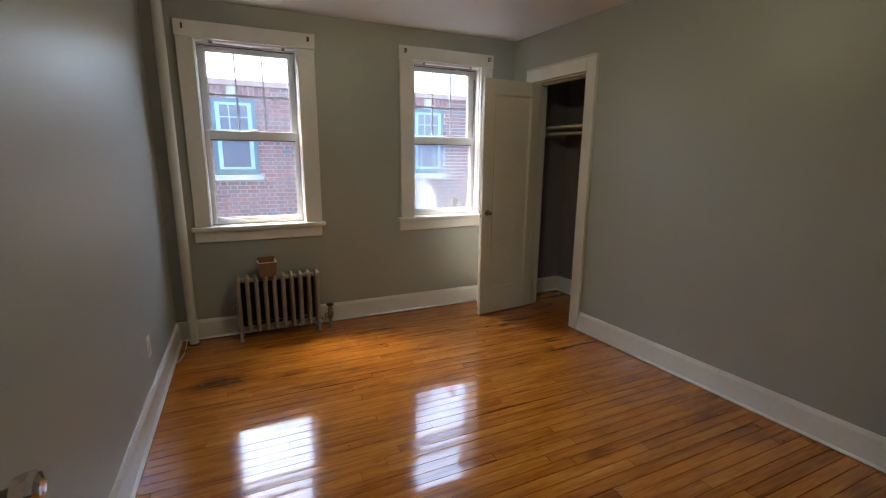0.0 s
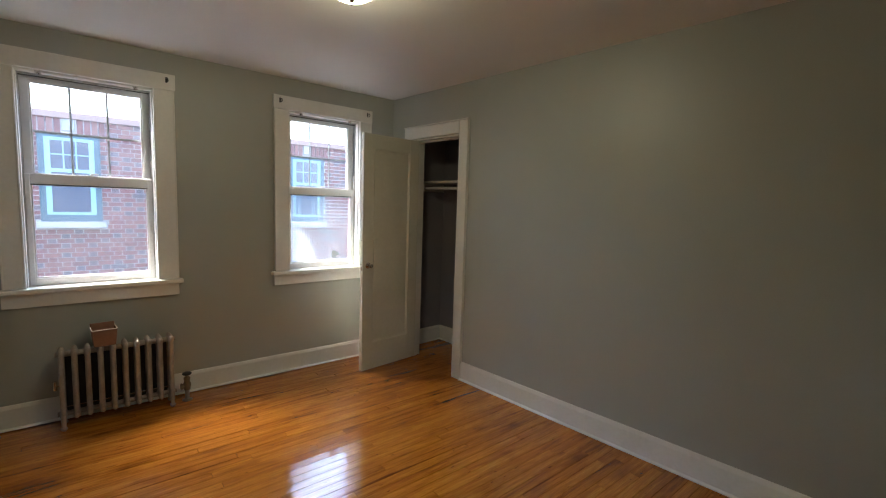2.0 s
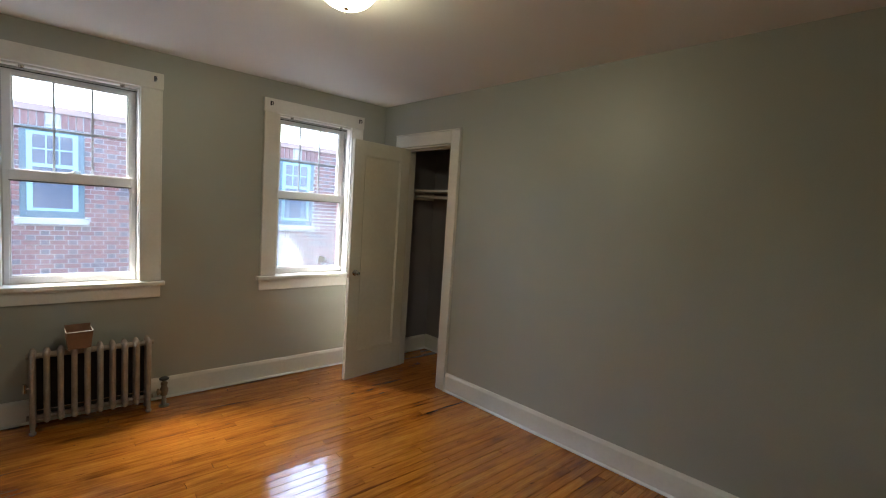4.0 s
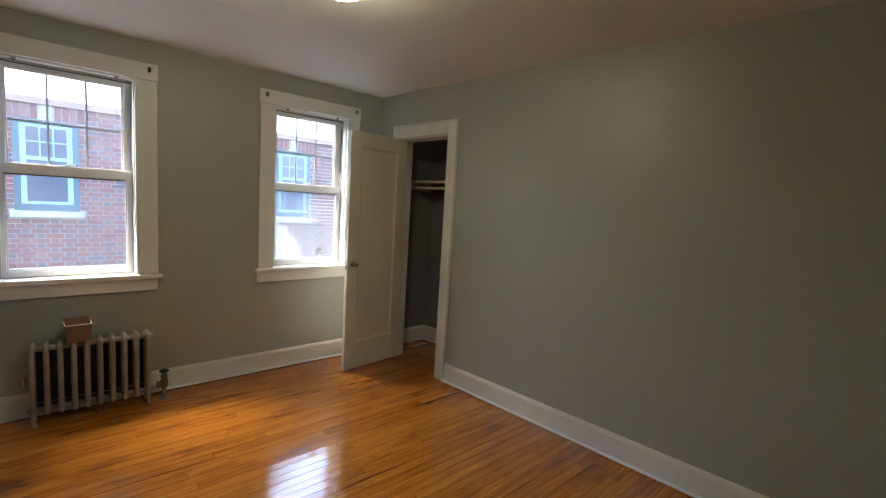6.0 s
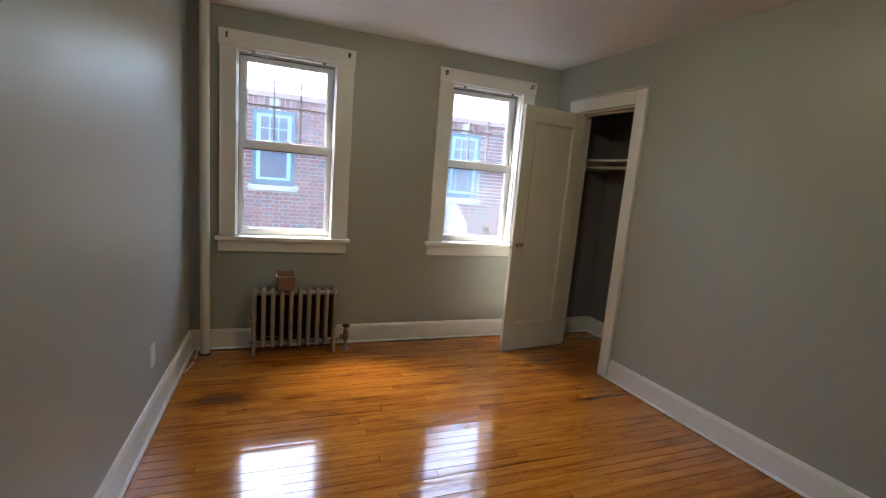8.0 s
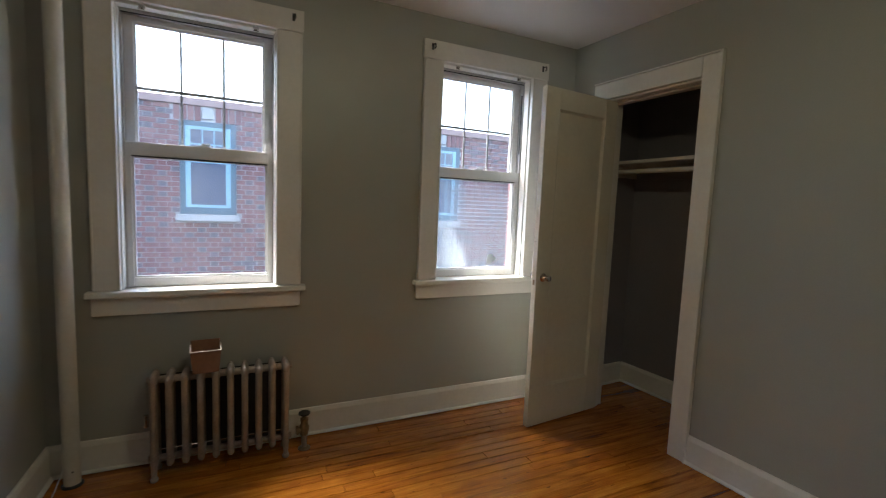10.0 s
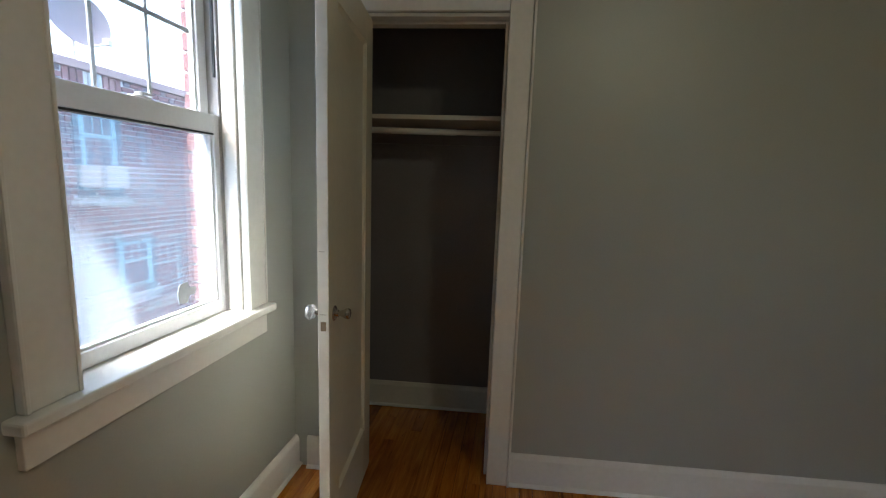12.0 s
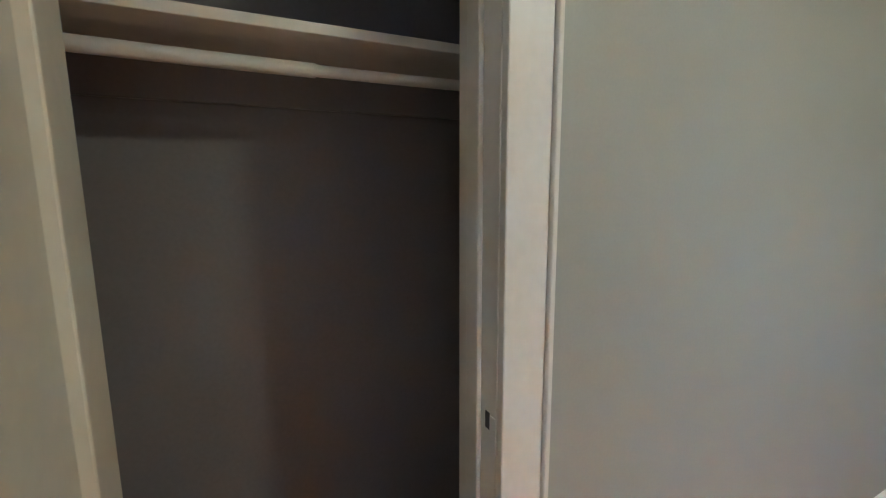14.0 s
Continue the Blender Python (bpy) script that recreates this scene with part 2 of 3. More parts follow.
    links.new(spill.outputs[0], m3.inputs[7])
    links.new(m3.outputs[2], bs.inputs["Base Color"])
    wear = grain(6, (1, 2, 1), 6)
    mr = nodes.new("ShaderNodeMapRange")
    mr.inputs[1].default_value, mr.inputs[2].default_value = 0.3, 0.75
    mr.inputs[3].default_value, mr.inputs[4].default_value = 0.07, 0.20
    links.new(wear.outputs[0], mr.inputs[0])
    links.new(mr.outputs[0], bs.inputs["Roughness"])
    bp = nodes.new("ShaderNodeBump")
    bp.inputs["Strength"].default_value, bp.inputs["Distance"].default_value = 0.10, 0.002
    links.new(g1.outputs[0], bp.inputs["Height"])
    links.new(bp.outputs[0], bs.inputs["Normal"])
    links.new(bp.outputs[0], bs.inputs["Coat Normal"])
    return mat


FLOORWOOD = floor_material()


def pane_material(name, haze):
    """Window glass: clear with a Fresnel gloss; haze lays a milky film on it."""
    mat = bpy.data.materials.new(name)
    mat.use_nodes = True
    nodes, links = mat.node_tree.nodes, mat.node_tree.links
    nodes.remove(nodes["Principled BSDF"])
    out = nodes["Material Output"]
    clear = nodes.new("ShaderNodeBsdfTransparent")
    clear.inputs[0].default_value = (0.93, 0.96, 0.97, 1)
    gloss = nodes.new("ShaderNodeBsdfGlossy")
    gloss.inputs["Roughness"].default_value = 0.02
    lw = nodes.new("ShaderNodeLayerWeight")
    lw.inputs[0].default_value = 0.5
    pw = nodes.new("ShaderNodeMath")
    pw.operation = "POWER"
    pw.inputs[1].default_value = 5.0
    links.new(lw.outputs["Facing"], pw.inputs[0])
    fr = nodes.new("ShaderNodeMath")
    fr.operation = "MULTIPLY_ADD"
    fr.inputs[1].default_value, fr.inputs[2].default_value = 0.9, 0.04
    links.new(pw.outputs[0], fr.inputs[0])
    mix = nodes.new("ShaderNodeMixShader")
    links.new(fr.outputs[0], mix.inputs[0])
    links.new(clear.outputs[0], mix.inputs[1])
    links.new(gloss.outputs[0], mix.inputs[2])
    # a thin veil over the whole pane puts the view's bright haze into the glass
    veil = nodes.new("ShaderNodeBsdfTranslucent")
    veil.inputs[0].default_value = (0.50, 0.55, 0.66, 1)
    film = nodes.new("ShaderNodeMixShader")
    film.inputs[0].default_value = 0.02
    links.new(mix.outputs[0], film.inputs[1])
    links.new(veil.outputs[0], film.inputs[2])
    mix = last = film
    if haze:
        milk = nodes.new("ShaderNodeBsdfTranslucent")
        milk.inputs[0].default_value = (0.27, 0.31, 0.325, 1)
        blur = nodes.new("ShaderNodeBsdfRefraction")
        blur.inputs["Color"].default_value = (0.93, 0.95, 0.97, 1)
        blur.inputs["Roughness"].default_value, blur.inputs["IOR"].default_value = 0.12, 1.06
        tc = nodes.new("ShaderNodeTexCoord")
        sep = nodes.new("ShaderNodeSeparateXYZ")
        links.new(tc.outputs["Generated"], sep.inputs[0])
        n = noise_of(nodes, links, 5.0, 3)
        # failed seal: fogged below the rail; milkier lower corner paints in a sunlit patch
        top = nodes.new("ShaderNodeMapRange")
        top.inputs[1].default_value, top.inputs[2].default_value = 1.0, 0.78
        top.inputs[3].default_value, top.inputs[4].default_value = 0.10, 0.55
        links.new(sep.outputs[2], top.inputs[0])
        squash = nodes.new("ShaderNodeVectorMath")
        squash.operation = "MULTIPLY"
        squash.inputs[1].default_value = (2.5, 0.0, 1.75)
        links.new(tc.outputs["Generated"], squash.inputs[0])
        dist = nodes.new("ShaderNodeVectorMath")
        dist.operation = "LENGTH"
        links.new(squash.outputs[0], dist.inputs[0])
        wob = nodes.new("ShaderNodeMath")
        wob.operation = "MULTIPLY_ADD"
        wob.inputs[1].default_value = 0.30
        links.new(n.outputs[0], wob.inputs[0])
        links.new(dist.outputs["Value"], wob.inputs[2])
        cor = nodes.new("ShaderNodeMapRange")
        cor.interpolation_type = "SMOOTHSTEP"
        cor.inputs[1].default_value, cor.inputs[2].default_value = 1.22, 0.85
        cor.inputs[3].default_value, cor.inputs[4].default_value = 0.07, 0.48
        links.new(wob.outputs[0], cor.inputs[0])
        m2 = nodes.new("ShaderNodeMixShader")
        links.new(top.outputs[0], m2.inputs[0])
        links.new(mix.outputs[0], m2.inputs[1])
        links.new(blur.outputs[0], m2.inputs[2])
        m4 = nodes.new("ShaderNodeMixShader")
        links.new(cor.outputs[0], m4.inputs[0])
        links.new(m2.outputs[0], m4.inputs[1])
        links.new(milk.outputs[0], m4.inputs[2])
        last = m4
    links.new(last.outputs[0], out.inputs["Surface"])
    return mat


PANE = pane_material("window_glass", False)
FOGGED = pane_material("fogged_window_glass", True)
KNOBGLASS, _n, _l, _b = material("pressed_glass", 0.06)
_b.inputs["Transmission Weight"].default_value = 0.75
_b.inputs["Base Color"].default_value = (0.86, 0.87, 0.86, 1)
BOWL, _n, _l, _b = material("lit_alabaster_glass", 0.3)
_b.inputs["Base Color"].default_value = (0.8, 0.82, 0.7, 1)
_b.inputs["Emission Color"].default_value = (1.0, 0.93, 0.64, 1)
_b.inputs["Emission Strength"].default_value = LAMP_GLOW

# ---------------------------------------------------------------- the room: plan in metres
XL, YS, YN, ZC = -0.335, 0.10, 3.78, 2.41      # left wall, door wall, window wall, ceiling
WALLT = 0.20                                   # outer wall's thickness
CL = pose(2.625, 2.80, 0, 0, 0, 4.0)           # closet wall: x into the closet, y along the wall
C0, C1, CH = 0.075, 0.682, 2.018                # closet opening along the wall, and its height
CDEEP, CEND = 0.63, -0.55                      # closet's depth and its far end
W1 = (-0.045, 0.648)
W2 = (1.545, 2.205)
WZ0, WZ1 = 0.845, 2.165


def wall_with_holes(name, along, height, thick, holes, mat, m, label):
    """A wall in its own frame (x along, y through, z up), cut into cells round its openings."""
    bm = B()
    xs = sorted({along[0], along[1], *[h[0] for h in holes], *[h[1] for h in holes]})
    zs = sorted({0.0, height, *[h[2] for h in holes], *[h[3] for h in holes]})
    cells = {}
    for i, (a, b) in enumerate(zip(xs, xs[1:])):
        for k, (c, d) in enumerate(zip(zs, zs[1:])):
            if not any(h[0] - 1e-6 <= a and b <= h[1] + 1e-6 and h[2] - 1e-6 <= c and d <= h[3] + 1e-6 for h in holes):
                cells[i, k] = box(bm, a, 0, c, b, thick, d)
    bmesh.ops.remove_doubles(bm, verts=bm.verts[:], dist=1e-5)
    bm.verts.index_update()
    seen = {}
    for f in bm.faces:
        seen.setdefault(tuple(sorted(v.index for v in f.verts)), []).append(f)
    inner = [f for fs in seen.values() if len(fs) > 1 for f in fs]
    bmesh.ops.delete(bm, geom=inner, context="FACES_ONLY")
    return solid(name, bm, mat, label, "wall", "structure", m=m)


wall_north = wall_with_holes("wall_north", (-0.60, 3.45), ZC + 0.15, WALLT,
                             [(W1[0], W1[1], WZ0, WZ1), (W2[0], W2[1], WZ0, WZ1)], WALL, pose(0, YN, 0),
                             "grey painted plaster wall holding two sash windows")
wall_east = wall_with_holes("wall_east", (-3.2, 1.02), ZC + 0.05, 0.13, [(C0, C1, 0, CH)], WALL,
                            CL @ Matrix(((0, 1, 0, 0), (1, 0, 0, 0), (0, 0, 1, 0), (0, 0, 0, 1))),
                            "grey painted plaster wall with the closet opening")
wall_west = solid("wall_west", box(B(), XL - 0.12, -0.05, 0, XL, YN - 0.002, ZC + 0.05), WALL,
                  "satin grey painted plaster wall", "wall", "structure")
wall_south = wall_with_holes("wall_south", (XL, 3.1), ZC + 0.05, 0.12, [(-0.22, 0.60, 0, 2.05)], WALL, pose(0, YS - 0.12, 0),
                             "grey painted plaster wall with the room's doorway")
ceiling = solid("ceiling", box(B(), -0.6, -1.6, ZC, 3.5, YN - 0.002, ZC + 0.12), CEIL, "off-white painted flat plaster ceiling", "ceiling", "structure")

# closet shell, painted dark
bm = B()
box(bm, CDEEP, CEND, 0, CDEEP + 0.08, 1.0, ZC)
wall_closet_back = solid("wall_closet_back", bm, CHARCOAL, "dark charcoal painted closet back wall", "wall", "structure", m=CL)
bm = B()
box(bm, 0.132, CEND - 0.08, 0, CDEEP, CEND, ZC)
wall_closet_end = solid("wall_closet_end", bm, CHARCOAL, "dark charcoal painted closet end wall", "wall", "structure", m=CL)
bm = B()
box(bm, 0.132, 0.925, 0, CDEEP, 0.965, ZC)
wall_closet_side = solid("wall_closet_side", bm, CHARCOAL, "dark charcoal painted closet side wall", "wall", "structure", m=CL)
bm = B()
box(bm, 0.130, CEND, 0, 0.138, C0 - 0.03, ZC)
box(bm, 0.130, C1 + 0.03, 0, 0.138, 0.925, ZC)
box(bm, 0.130, C0 - 0.03, CH + 0.03, 0.138, C1 + 0.03, ZC)
solid("wall_closet_front", bm, CHARCOAL, "dark charcoal painted inner face of the closet front", "wall", "structure", m=CL)

# hall behind the doorway, closed
bm = B()
box(bm, -1.0, -1.62, 0, 1.6, -1.5, ZC)
box(bm, -1.12, -1.62, 0, -1.0, -0.05, ZC)
box(bm, 1.6, -1.62, 0, 1.72, -0.03, ZC)
box(bm, -1.0, -0.17, 0, XL - 0.122, -0.05, ZC)
solid("wall_hall", bm, HALL, "plain painted hall walls behind the doorway", "wall", "structure")


# ---------------------------------------------------------------- baseboards
def baseboard(name, length, m, label="white painted wooden baseboard with shoe moulding", h=0.155):
    """x along the wall, y out of it."""
    base = thing(name, m, label, "baseboard", "baseboards", "structure")
    prof = [(0, 0), (0.018, 0), (0.018, h - 0.022), (0.014, h - 0.012), (0.010, h - 0.003), (0.006, h), (0, h)]
    shoe = [(0.018, 0.006), (0.033, 0.006), (0.032, 0.010), (0.028, 0.013), (0.022, 0.017), (0.018, 0.018)]
    for nm, pr in (("board", prof), ("shoe_moulding", shoe)):
        bm = B()
        n = max(2, int(length / 0.25))
        rings = []
        for k in range(n + 1):
            w = 0.0012 * noise.noise((length * 3 + k * 0.9, 0.3, 7.7))
            rings.append([bm.verts.new((length * k / n, y + (w if y > 0.005 else 0), z + (w if z > 0.01 else 0))) for y, z in pr])
        for a, b in zip(rings, rings[1:]):
            for j in range(len(pr)):
                bm.faces.new((a[j], a[(j + 1) % len(pr)], b[(j + 1) % len(pr)], b[j]))
        bm.faces.new(rings[0])
        bm.faces.new(list(reversed(rings[-1])))
        part(nm, bm, WHITE, base)
    return base


def turned(m, angle):
    return m @ pose(0, 0, 0, 0, 0, angle)


baseboard("baseboard", 2.60 - XL, turned(pose(2.585, YN, 0), 180))
baseboard("baseboard", 3.6, turned(pose(XL, YN - 0.02, 0), -90))
baseboard("baseboard", 2.72, turned(CL @ pose(0, -2.745, 0), 90))
baseboard("baseboard", 0.14, turned(CL @ pose(0, 0.782, 0), 90))
baseboard("baseboard", 1.46, turned(CL @ pose(CDEEP, -0.54, 0), 90), "painted baseboard inside the dark closet")
baseboard("baseboard", 0.46, turned(CL @ pose(CDEEP - 0.02, 0.925, 0), 180), "painted baseboard inside the dark closet")


# ---------------------------------------------------------------- windows
def sash(parent, name, x0, x1, z0, z1, y, side, top, bottom, thick, pane_mat, grid):
    """One sash of a double-hung window: four rails with a stepped glazing bead, its pane and its grid."""
    sa = new(name)
    sa.parent = parent
    g0, g1, h0, h1 = x0 + side, x1 - side, z0 + bottom, z1 - top
    part("stile", box(B(), x0, y, z0, g0, y + thick, z1, 0.003), VINYL, sa)
    part("stile", box(B(), g1, y, z0, x1, y + thick, z1, 0.003), VINYL, sa)
    part("rail", box(B(), g0 - 0.001, y + 0.001, h1, g1 + 0.001, y + thick - 0.001, z1, 0.003), VINYL, sa)
    part("rail", box(B(), g0 - 0.001, y + 0.001, z0, g1 + 0.001, y + thick - 0.001, h0, 0.003), VINYL, sa)
    bm = B()
    b = 0.008
    for a in ((g0, h0, g0 + b, h1), (g1 - b, h0, g1, h1), (g0 + b, h0, g1 - b, h0 + b), (g0 + b, h1 - b, g1 - b, h1)):
        box(bm, a[0], y + 0.010, a[1], a[2], y + thick - 0.006, a[3])
    part("glazing_bead", bm, VINYL, sa)
    pane = part("pane", box(B(), g0 + 0.002, y + 0.017, h0 + 0.002, g1 - 0.002, y + 0.021, h1 - 0.002), pane_mat, sa)
    pane.visible_shadow = False
    if grid:
        for k in (1, 2):
            x = g0 + (g1 - g0) * k / 3
            part("muntin", box(B(), x - 0.006, y + 0.0225, h0, x + 0.006, y + 0.028, h1, 0.001), GRID, sa)
        z = h0 + (h1 - h0) * 0.47
        part("muntin", box(B(), g0, y + 0.0215, z - 0.007, g1, y + 0.0275, z + 0.007, 0.001), GRID, sa)
    return sa


def window(name, span, cas_l, cas_r, fogged, label):
    """A double-hung window in its cased opening; the frame's origin is on the wall's face."""
    x0, x1 = span
    win = thing(name, pose(0, YN, 0), label, "window", "windows on the brick alley", "structure")
    # casing boards, head with a slight overhang, stool and apron
    part("casing", box(B(), cas_l, -0.025, WZ0 + 0.018, x0 + 0.012, -0.001, 2.157, 0.003), WHITE, win)
    part("casing", box(B(), x1 - 0.012, -0.025, WZ0 + 0.018, cas_r, -0.001, 2.157, 0.003), WHITE, win)
    part("head_casing", box(B(), cas_l - 0.006, -0.028, 2.159, cas_r + 0.006, -0.001, 2.265, 0.003), WHITE, win)
    part("window_sill", box(B(), cas_l - 0.025, -0.052, WZ0 - 0.014, cas_r + 0.022, 0.084, WZ0 + 0.016, 0.006), WHITE, win, "white painted wooden stool")
    part("apron", box(B(), cas_l - 0.008, -0.022, 0.746, cas_r - 0.002, -0.001, WZ0 - 0.015, 0.003), WHITE, win)
    # inner stops stepping back to the sashes
    for a, b in ((x0, x0 + 0.018), (x1 - 0.018, x1)):
        part("stop", box(B(), a, 0.004, WZ0 + 0.017, b, 0.058, WZ1 - 0.019, 0.004), WHITE, win)
    part("stop", box(B(), x0, 0.003, WZ1 - 0.018, x1, 0.058, WZ1, 0.004), WHITE, win)
    # frame lining the opening
    bm = B()
    for a, b in ((x0, x0 + 0.022), (x1 - 0.022, x1)):
        box(bm, a, 0.059, WZ0 + 0.017, b, 0.16, WZ1 - 0.001)
    box(bm, x0 + 0.022, 0.059, WZ1 - 0.03, x1 - 0.022, 0.16, WZ1 - 0.001)
    box(bm, x0 + 0.022, 0.085, WZ0 - 0.01, x1 - 0.022, 0.16, WZ0 + 0.022)
    # grey in place of white vinyl, dimming the strip that outdoor light hits
    part("window_frame", bm, GRID, win, "grey window track lining the opening")
    a, b = x0 + 0.014, x1 - 0.014
    mid = 1.520
    lower = sash(win, "lower_sash", a, b, WZ0 + 0.018, mid + 0.034, 0.064, 0.036, 0.062, 0.044, 0.034, FOGGED if fogged else PANE, False)
    sash(win, "upper_sash", a + 0.008, b - 0.008, mid - 0.03, WZ1 - 0.022, 0.102, 0.042, 0.034, 0.062, 0.034, PANE, True)
    # strips that put the shadow lines round the sashes into colour
    part("gap_strip", box(B(), a + 0.036, 0.0655, mid - 0.034, b - 0.036, 0.072, mid - 0.0285), BLACK, win, "black strip for the shadow under the meeting rail")
    for xx in (x0 + 0.0225, x1 - 0.0255):
        part("gap_strip", box(B(), xx, 0.0605, WZ0 + 0.02, xx + 0.003, 0.0632, WZ1 - 0.034), GRID, win)
    part("head_gap_strip", box(B(), x0 + 0.022, 0.0605, WZ1 - 0.036, x1 - 0.022, 0.0632, WZ1 - 0.0305), BLACK, win, "black strip for the shaded gap above the sash")
    for xa, xb in ((cas_l + 0.001, cas_l + 0.010), (x0 + 0.001, x0 + 0.011), (x1 - 0.011, x1 - 0.001), (cas_r - 0.010, cas_r - 0.001)):
        part("casing_bead", box(B(), xa, -0.0285, WZ0 + 0.018, xb, -0.0245, 2.156, 0.0018), WHITE, win)
    # sash lock on the meeting rail
    c = (a + b) / 2
    bm = B()
    box(bm, c - 0.03, 0.068, mid + 0.034, c + 0.03, 0.092, mid + 0.040, 0.002)
    rod(bm, (c, 0.080, mid + 0.038), (c, 0.080, mid + 0.050), 0.012, 0.010)
    box(bm, c - 0.004, 0.072, mid + 0.044, c + 0.034, 0.082, mid + 0.052, 0.002)
    part("sash_lock", bm, VINYL, win, "pale cam lock on the meeting rail")
    # a black strip for the shade in the open upper sash track; nothing is cut
    part("track_strip", box(B(), x1 - 0.026, 0.070, mid + 0.16, x1 - 0.0215, 0.078, WZ1 - 0.10), BLACK, win)
    # brick reveal outside
    bm = B()
    zz = WZ0 - 0.02
    while zz < WZ1:
        for xx, s in ((x0 - 0.008, 1), (x1 + 0.008, -1)):
            box(bm, xx - 0.02, 0.165, zz, xx + 0.02 + 0.004 * s * random.random(), 0.199, min(zz + 0.057, WZ1))
        zz += 0.0677
    part("brick_reveal", bm, BRICK, win, "red brick reveal outside the sash")
    return win


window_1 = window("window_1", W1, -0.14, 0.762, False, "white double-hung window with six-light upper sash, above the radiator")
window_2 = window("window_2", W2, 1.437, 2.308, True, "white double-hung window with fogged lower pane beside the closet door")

# a dark scrap of old film stuck on the fogged pane
bm = B()
pts = [(-0.030, -0.030), (0.004, -0.034), (0.012, -0.012), (0.040, -0.010), (0.042, 0.010), (0.014, 0.014), (0.010, 0.034), (-0.024, 0.030), (-0.034, 0.006)]
fr = [bm.verts.new((x, 0, z)) for x, z in pts]
bk = [bm.verts.new((x, 0.002, z)) for x, z in pts]
bm.faces.new(fr)
bm.faces.new(list(reversed(bk)))
for k in range(len(pts)):
    bm.faces.new((fr[k], bk[k], bk[(k + 1) % len(pts)], fr[(k + 1) % len(pts)]))
solid("window_residue", bm, mottled("grey_residue", (0.34, 0.36, 0.38), (0.44, 0.46, 0.48), 0.7, 20, 90, 0.1, 0.001),
      "small dark grey residue patch stuck on the fogged pane", "residue", m=pose(2.005, YN + 0.0775, 0.970) @ Matrix.Diagonal((1.05, 1, 1.05, 1)))


def curtain_hook(x, m_z=2.222):
    hk = thing("curtain_hook", pose(x, YN - 0.029, m_z), "small black iron curtain hook on the white head casing", "hook", "curtain hooks")
    part("plate", box(B(), -0.006, -0.004, -0.016, 0.006, -0.0005, 0.020, 0.0015), BLACK, hk)
    bm = B()
    rod(bm, (0, -0.003, 0.012), (0.004, -0.030, 0.010), 0.0032)
    rod(bm, (0.004, -0.030, 0.010), (0.006, -0.034, -0.008), 0.0032)
    rod(bm, (0.006, -0.034, -0.008), (0.002, -0.024, -0.016), 0.0032)
    part("arm", bm, BLACK, hk, smooth=True)
    return hk


for x in (-0.095, 0.716, 1.480, 2.262):
    curtain_hook(x)


def rod_bracket(x):
    br = thing("shade_bracket", pose(x, YN + 0.0025, WZ1 - 0.022), "small grey metal shade bracket under the window head", "bracket", "shade brackets")
    part("plate", box(B(), -0.013, -0.004, -0.010, 0.013, 0.0, 0.012, 0.002), CHROME, br)
    bm = B()
    rod(bm, (0, -0.002, 0), (0, -0.020, -0.002), 0.006)
    part("pin", bm, CHROME, br, smooth=True)


for span in (W1, W2):
    rod_bracket(span[0] + 0.115)
    rod_bracket(span[1] - 0.105)

# ---------------------------------------------------------------- closet door, casing and fittings
closet_frame = thing("closet_door_frame", CL, "white painted wooden casing and jamb round the closet opening", "door frame", "", "structure")
cw = 0.091
part("casing", box(B(), -0.020, C0 - cw + 0.004, 0, -0.001, C0 + 0.004, 2.118, 0.003), WHITE, closet_frame)
part("casing", box(B(), -0.020, C1 - 0.004, 0, -0.001, C1 + cw, 2.019, 0.003), WHITE, closet_frame)
part("head_casing", box(B(), -0.021, C0 + 0.0055, CH + 0.002, -0.001, C1 + cw + 0.006, 2.118, 0.003), WHITE, closet_frame)
bm = B()
box(bm, -0.030, C0 - cw - 0.008, 0, -0.001, C0 - cw + 0.003, 2.128, 0.003)
part("back_band", bm, WHITE, closet_frame)
part("back_band", box(B(), -0.030, C0 - cw + 0.004, 2.119, -0.001, C1 + cw + 0.006, 2.128, 0.003), WHITE, closet_frame)
for a, b in ((C0 - 0.016, C0 + 0.004), (C1 - 0.003, C1 + 0.016)):
    part("jamb", box(B(), 0.0, a, 0, 0.139, b, CH, 0.002), WHITE, closet_frame)
part("jamb", box(B(), 0.0, C0 + 0.0045, CH - 0.012, 0.139, C1 - 0.0035, CH + 0.001, 0.002), WHITE, closet_frame)
for a, b in ((C0 + 0.005, C0 + 0.016), (C1 - 0.015, C1 - 0.004)):
    part("stop", box(B(), 0.048, a, 0, 0.090, b, CH - 0.013, 0.003), WHITE, closet_frame)
part("stop", box(B(), 0.048, C0 + 0.017, CH - 0.025, 0.090, C1 - 0.016, CH - 0.013, 0.003), WHITE, closet_frame)
part("strike_hole", box(B(), 0.020, C0 + 0.0035, 0.912, 0.034, C0 + 0.0055, 0.945), BLACK, closet_frame, "dark worn latch hole in the jamb")
bm = B()
box(bm, -0.0005, C0 + 0.0035, 0.90, 0.019, C0 + 0.0060, 0.942, 0.001)
part("strike_plate", bm, WHITE, closet_frame, "paint-covered strike plate")


def knob_profile():
    return [(0.009, 0.0), (0.009, 0.016), (0.0105, 0.026), (0.0150, 0.034), (0.0180, 0.041), (0.0185, 0.046), (0.0160, 0.051), (0.009, 0.054), (0.003, 0.0545)]


